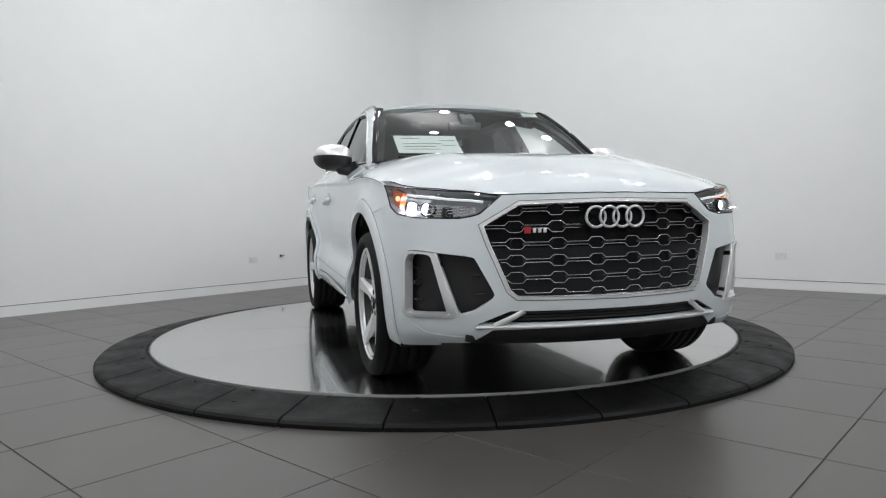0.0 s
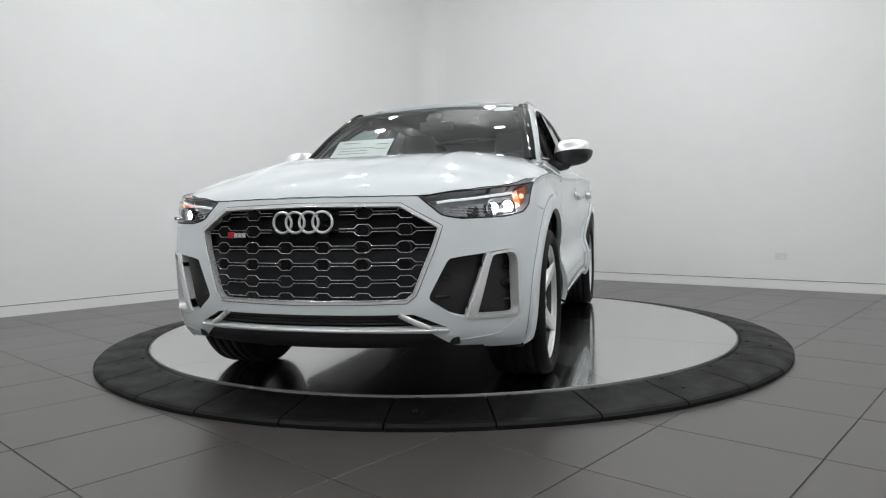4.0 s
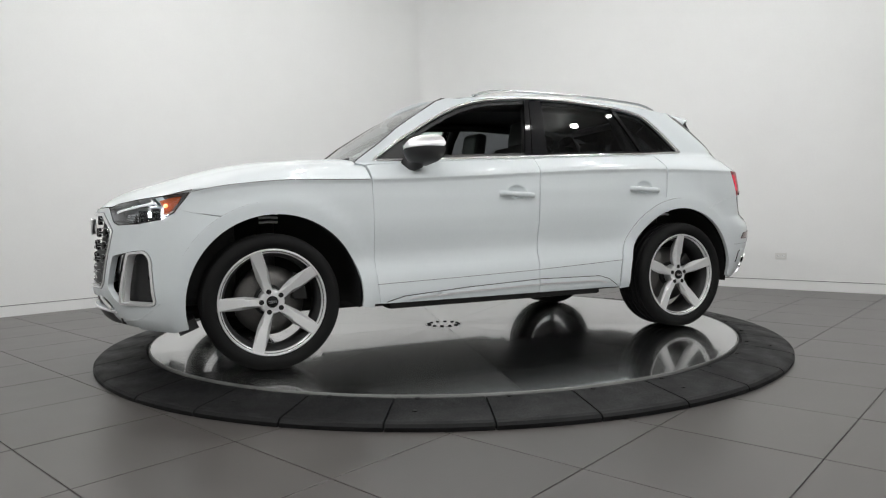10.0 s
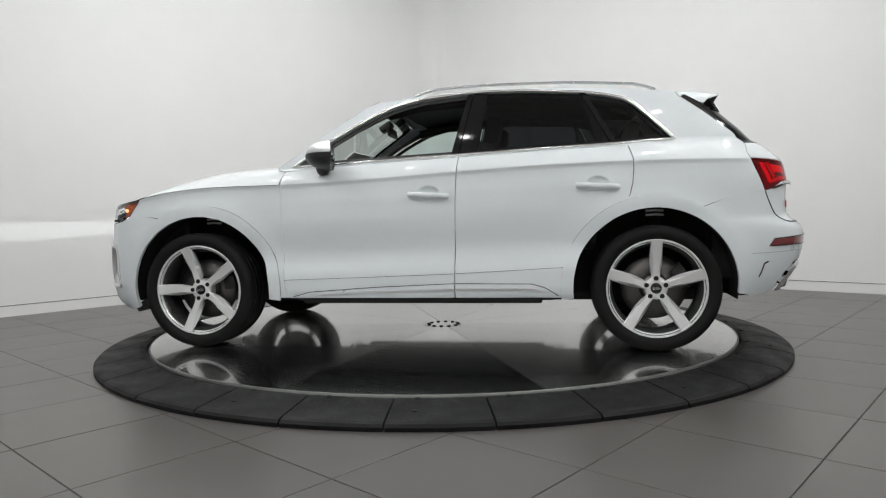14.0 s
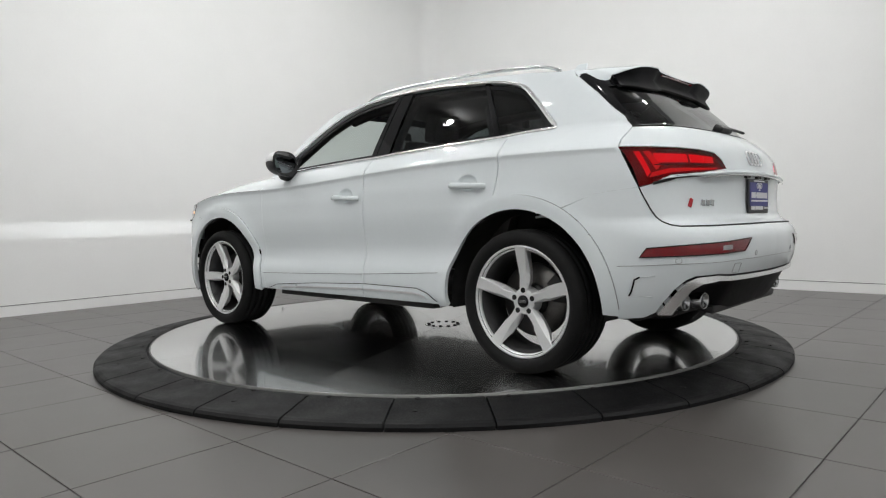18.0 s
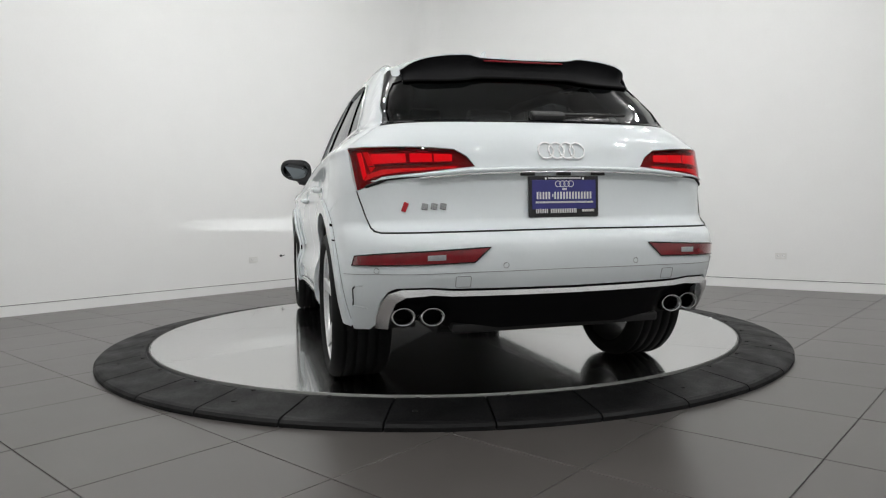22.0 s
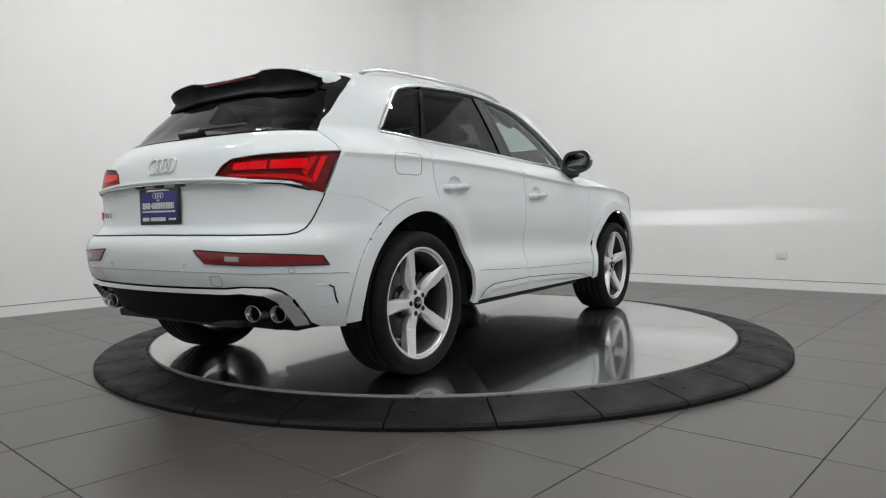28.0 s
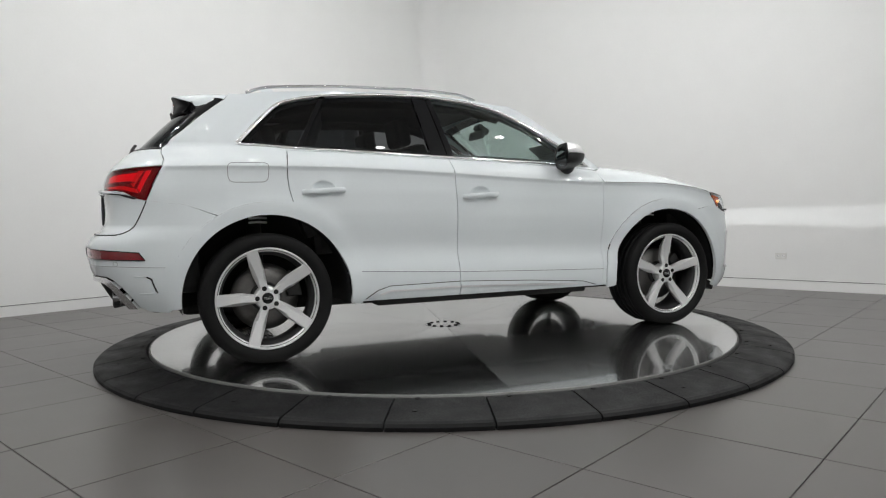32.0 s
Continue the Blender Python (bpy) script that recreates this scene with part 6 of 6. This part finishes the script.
def build_cabin():
    for y in (0.38, -0.38):
        seat(0.02, y, car)
    bench = box("rear_bench", (0.48, 1.28, 0.16), pose(-0.86, 0, 0.68, 0, -6), M_SEAT, car, 0.05, "black rear seat bench")
    box("bench_back", (0.14, 1.28, 0.58), pose(-1.17, 0, 0.97, 0, -20), M_SEAT, bench, 0.05)
    for y in (-0.40, 0, 0.40):
        box("headrest", (0.09, 0.25, 0.15), pose(-1.33, y, 1.31, 0, -14), M_SEAT, bench, 0.035)
    vs, fs2 = [], []
    ys = np.linspace(-0.72, 0.72, 19)
    sec = [(0.30, 1.155), (0.15, 1.165), (0.0, 1.150), (-0.16, 1.135), (-0.20, 1.10), (-0.21, 0.95), (-0.12, 0.70), (0.1, 0.45)]
    for y in ys:
        xb = float(screen_x(y, 1.16)) - 0.32
        for dx, z in sec:
            hump = 0.030 * math.exp(-((y - 0.38) / 0.16) ** 2) if dx in (0.0, -0.16) else 0
            vs.append((xb + dx, y, z + hump - 0.02))
    k = len(sec)
    for i in range(len(ys) - 1):
        for j in range(k - 1):
            fs2.append((i * k + j, (i + 1) * k + j, (i + 1) * k + j + 1, i * k + j + 1))
    dash = obj("dashboard", vs, fs2, M_DASH, car, True, "dark grained dashboard")
    box("screen_display", (0.015, 0.26, 0.14), pose(0.46, 0.0, 1.17, 0, -12), M_GLOSS, dash, 0.006)
    m = pose(0.36, 0.38, 1.02, 0, -68, 0)
    sw = tube("steering_wheel", [m @ Vector((0.185 * math.cos(a), 0.185 * math.sin(a), 0)) for a in [2 * math.pi * i / 36 for i in range(36)]], 0.016, M_SEAT, car, closed=True, seg=10, label="black steering wheel")
    part("wheel_hub", box_bm(bmesh.new(), (0.15, 0.18, 0.05), m @ pose(0, 0, -0.02), 0.02), M_DASH, sw)
    for a in (0, math.pi, -math.pi / 2):
        tube("wheel_spoke", [m @ Vector((0.06 * math.sin(a), 0.06 * math.cos(a), -0.02)), m @ Vector((0.18 * math.sin(a), 0.18 * math.cos(a), 0))], 0.014, M_DASH, sw)
    tube("steering_column", [m @ Vector((0, 0, -0.03)), m @ Vector((0, 0, -0.30))], 0.035, M_DASH, sw)
    hl = [(0.24, 0.0), (0.22, 0.30), (0.16, 0.52), (-0.2, 0.555), (-1.0, 0.555), (-1.45, 0.50), (-1.50, 0.0)]
    hl = hl + [(x, -y) for x, y in reversed(hl) if y > 0.001]
    panel("headliner", hl, roof_lift, M_SEAT, car, off=-0.05, flange=0, step=0.15, label="black roof lining")
    # inner faces of pillars and roof sides
    for s in (1, -1):
        ap = [(0.82, 0.685, 1.13), (0.60, 0.635, 1.27), (0.40, 0.59, 1.395), (0.22, 0.555, 1.475), (0.0, 0.535, 1.525), (-0.5, 0.53, 1.548), (-1.0, 0.53, 1.53), (-1.3, 0.54, 1.45)]
        tube("pillar_lining", [(x, s * (y + 0.018), z) for x, y, z in ap[:4]], 0.018, M_SEAT, car, seg=10)
        tube("roof_side_lining", [(x, s * y, z) for x, y, z in ap[3:]], 0.036, M_SEAT, car, seg=10)
        tube("pillar_lining", [(-0.28, s * 0.725, 1.12), (-0.33, s * 0.645, 1.35), (-0.375, s * 0.555, 1.54)], 0.045, M_SEAT, car, seg=10)
        tube("pillar_lining", [(-1.15, s * 0.72, 1.18), (-1.06, s * 0.655, 1.38), (-1.02, s * 0.60, 1.54)], 0.035, M_SEAT, car, seg=10)
        tube("pillar_lining", [(-1.58, s * 0.60, 1.16), (-1.54, s * 0.56, 1.32), (-1.42, s * 0.50, 1.45)], 0.07, M_SEAT, car, seg=10)
        tube("seat_belt", [(-0.30, s * 0.70, 1.36), (-0.26, s * 0.66, 1.10), (-0.2, s * 0.64, 0.75)], 0.02, M_BLACK, car, seg=6, flat=0.15)
    box("boot_cover", (0.42, 1.20, 0.02), pose(-1.62, 0, 1.10), M_DASH, car, 0.005)
    mi = box("rear_view_mirror", (0.03, 0.24, 0.065), pose(0.33, 0.0, 1.43, 0, 10), M_BLACK, car, 0.014, "black interior mirror")
    tube("mirror_stalk", [(0.34, 0, 1.45), (0.36, 0, 1.515)], 0.012, M_BLACK, mi)
    box("sensor_box", (0.10, 0.10, 0.05), pose(0.37, 0, 1.475, 0, 32), M_BLACK, car, 0.015)
    # sheet of paper behind the windscreen
    vs = []
    ny, nz = 9, 4
    for i in range(ny):
        for j in range(nz):
            y = -0.585 + 0.40 * i / (ny - 1)
            z = 1.195 + 0.125 * j / (nz - 1)
            vs.append((float(screen_x(y, z)) - 0.016, y, z))
    pf = [(i * nz + j, (i + 1) * nz + j, (i + 1) * nz + j + 1, i * nz + j + 1) for i in range(ny - 1) for j in range(nz - 1)]
    pp = obj("window_sticker", vs, pf, M_PAPER, car, True, "white price sheet behind the windscreen")
    for k, (y0, y1, z) in enumerate(((-0.30, -0.205, 1.285), (-0.54, -0.42, 1.30), (-0.54, -0.30, 1.262), (-0.54, -0.34, 1.242), (-0.54, -0.32, 1.222), (-0.30, -0.21, 1.25))):
        tube("print_bar", [(float(screen_x(y, z)) - 0.0145, y, z) for y in np.linspace(y0, y1, 4)], 0.0022, M_INK, pp, seg=5, flat=0.3, normals=[(1, 0, 0.6)] * 4)
    y0 = np.linspace(0.42, 0.54, 4)
    vs = [(float(screen_x(y, z)) - 0.012, y, z) for y in y0 for z in (1.50, 1.535)]
    obj("corner_sticker", vs, [(i * 2, i * 2 + 2, i * 2 + 3, i * 2 + 1) for i in range(3)], M_PAPER, car, True, "small white corner sticker")
doors_f, doors_r = build_body()
build_glasshouse(doors_f, doors_r)
for k, s in enumerate((1, -1)):
    door_mirror(s, doors_f[k])
    door_handle(*HANDLES[0], s, doors_f[k])
    door_handle(*HANDLES[1], s, doors_r[k])
wheel(1.412, 1, 0)
wheel(-1.412, 1, 90)
wheel(1.412, -1, 90)
wheel(-1.412, -1, 0)
build_nose()
build_tail()
build_cabin()
# ---- turning plate ----
def steel(name, grain):
    """Brushed sheet under a polished surface: the blurred gloss stretches along one direction of the sheet (degrees from its edge)."""
    m = material(name, (0.44, 0.44, 0.437), 0.19, metal=1.0, coat=1.0, scale=30, vary=0.02, rough_vary=0.02, stretch=(1.0, 6, 1), bump=0.0)
    nt = m.node_tree
    b = nt.nodes["Principled BSDF"]
    b.inputs["Coat Roughness"].default_value, b.inputs["Coat IOR"].default_value = 0.05, 1.5
    b.inputs["Anisotropic"].default_value = 0.75
    d = nt.nodes.new("ShaderNodeCombineXYZ")
    d.inputs[0].default_value, d.inputs[1].default_value = math.cos(radians(grain)), math.sin(radians(grain))
    v = nt.nodes.new("ShaderNodeVectorTransform")
    v.vector_type, v.convert_from, v.convert_to = "VECTOR", "OBJECT", "WORLD"
    nt.links.new(d.outputs[0], v.inputs[0])
    nt.links.new(v.outputs[0], b.inputs["Tangent"])
    return m


M_EDGE = material("dull_steel_edge", (0.26, 0.26, 0.255), 0.42, metal=1.0, scale=80, vary=0.15)
M_STEEL, M_STEEL_CROSS = steel("brushed_steel_sheet", 18), steel("cross_brushed_steel_sheet", 108)


def turning_plate():
    o = new("turntable_plate")
    tagged(o, "round brushed steel turntable plate of ten sectors", "turntable")
    n, steps = 10, 8
    w = 2 * math.pi / n
    vs, fs = [], []
    g = 0.0012
    rr = [0.14, 0.6, 1.2, 1.7, DISC_R - 0.009, DISC_R - 0.007]
    for i in range(steps + 1):
        for r in rr:
            a = g / r + (w - 2 * g / r) * i / steps
            vs.append((r * math.cos(a), r * math.sin(a), DISC_Z if r < DISC_R - 0.0075 else DISC_Z - 0.004))
    k = len(rr)
    for i in range(steps):
        for q in range(k - 1):
            fs.append((i * k + q, i * k + q + 1, (i + 1) * k + q + 1, (i + 1) * k + q))
    sheets = []
    for mat in (M_STEEL_CROSS, M_STEEL):
        me = bpy.data.meshes.new("sector")
        me.from_pydata(vs, [], fs)
        me.materials.append(mat)
        sheets.append(me)
    for i in range(n):
        s = new("sector", sheets[i % 2])
        s.parent = o
        s.matrix_basis = Matrix.Rotation(radians(4 + 36 * i), 4, "Z")
    lathe("plate_bed", [(0.0, DISC_Z - 0.004), (DISC_R - 0.0068, DISC_Z - 0.004), (DISC_R - 0.0068, 0.01)], M_HOLE, o, 128, "z", False)
    lathe("edge_ring", [(DISC_R - 0.0065, DISC_Z - 0.02), (DISC_R - 0.006, DISC_Z + 0.001), (DISC_R - 0.002, DISC_Z + 0.0015), (DISC_R, DISC_Z - 0.001), (DISC_R, 0.01)], M_EDGE, o, 160, "z", True, label="bright steel edge ring")
    hub = lathe("hub_cover", [(0.0, DISC_Z + 0.001), (0.134, DISC_Z + 0.001), (0.1375, DISC_Z)], M_STEEL, o, 48, "z", False)
    for i in range(12):
        a = 2 * math.pi * i / 12
        part("hub_bolt", cyl_bm(bmesh.new(), 0.013, 0.006, pose(0.112 * math.cos(a), 0.112 * math.sin(a), DISC_Z + 0.003), 12), M_HOLE, hub, "dark bolt head")
    return o


plate = turning_plate()


def motions():
    rows_plate, rows_car = [], []
    for i in range(33):
        m = Matrix.Rotation(radians(turn_at(i)), 4, "Z")
        rows_plate.append((i, m))
        rows_car.append((i, m @ Matrix.Translation((CAR_X, CAR_Y, DISC_Z))))
    walk(plate, rows_plate)
    walk(car, rows_car)
ramp = ramp_ring()
for a, b, z, along_dir, nrm in ((0.94, -4.05, 0.39, ALONG_L, ALONG_R), (4.34, 1.18, 0.37, ALONG_R, -ALONG_L)):
    m = Matrix.Identity(4)
    up = Vector((0, 0, 1))
    m.col[0][:3], m.col[1][:3], m.col[2][:3] = up.cross(nrm), up, nrm
    m.translation = room(a, b, z)
    wall_outlet(m)


def cable_stub(m):
    o = new("cable_stub")
    o.matrix_world = m
    tagged(o, "short dark cable end sticking out of the white wall", "cable")
    part("grommet", cyl_bm(bmesh.new(), 0.016, 0.012, pose(0, 0, 0.006), 16), M_BLACK, o)
    tube("wire", [(0, 0, 0.01), (0.008, -0.002, 0.03), (0.022, 0.004, 0.036), (0.036, 0.008, 0.03)], 0.004, M_BLACK, o)
    return o


m = Matrix.Identity(4)
m.col[0][:3], m.col[1][:3], m.col[2][:3] = Vector((0, 0, 1)).cross(ALONG_R), Vector((0, 0, 1)), ALONG_R
m.translation = room(1.35, -4.05, 0.42)
cable_stub(m)


def downlights():
    for a, b, la, lb in LAMP_SPOTS + WASH_SPOTS:
        p = room(a, b, CEILING)
        aim = Vector((0, 0, -1)) + ALONG_L * la + ALONG_R * lb
        turn = aim.to_track_quat("-Z", "Y").to_matrix().to_4x4()
        # tilted ones are unseen extra lamps that brighten walls and car
        wash = bool(la or lb)
        o = new("added_spotlight" if wash else "ceiling_downlight")
        o.location = p
        tagged(o, "unseen white spotlight tilted on its stem, added to light walls and car" if wash else "round white ceiling downlight, switched on", "spotlight" if wash else "downlight", "track spotlights" if wash else "ceiling downlights")
        m = Matrix.Translation((0, 0, -0.10)) @ turn if wash else Matrix()
        lathe("trim_ring", [(0.09, 0.06), (0.09, -0.014), (0.075, -0.018), (0.070, -0.004)], M_WALL, o, 32, "z", m=m)
        part("lit_disc", cyl_bm(bmesh.new(), 0.070, 0.004, m @ pose(0, 0, -0.005), 32), M_LAMPDISC, o, "glowing diffuser disc")
        if wash:
            tube("mounting_stem", [(0, 0, 0), (0, 0, -0.10)], 0.015, M_WALL, o)
        d = bpy.data.lights.new("downlight", "AREA")
        d.shape, d.size, d.energy, d.color = "DISK", 0.13, WASH_POWER if wash else LAMP_POWER, LAMP_COLOR
        lo = new("downlight_lamp", d)
        lo.matrix_world = Matrix.Translation(p) @ m @ pose(0, 0, -0.03)


M_LAMPDISC = emitter("lit_downlight", (1.0, 0.98, 0.95), 30.0)
downlights()
floor_tiles()
motions()
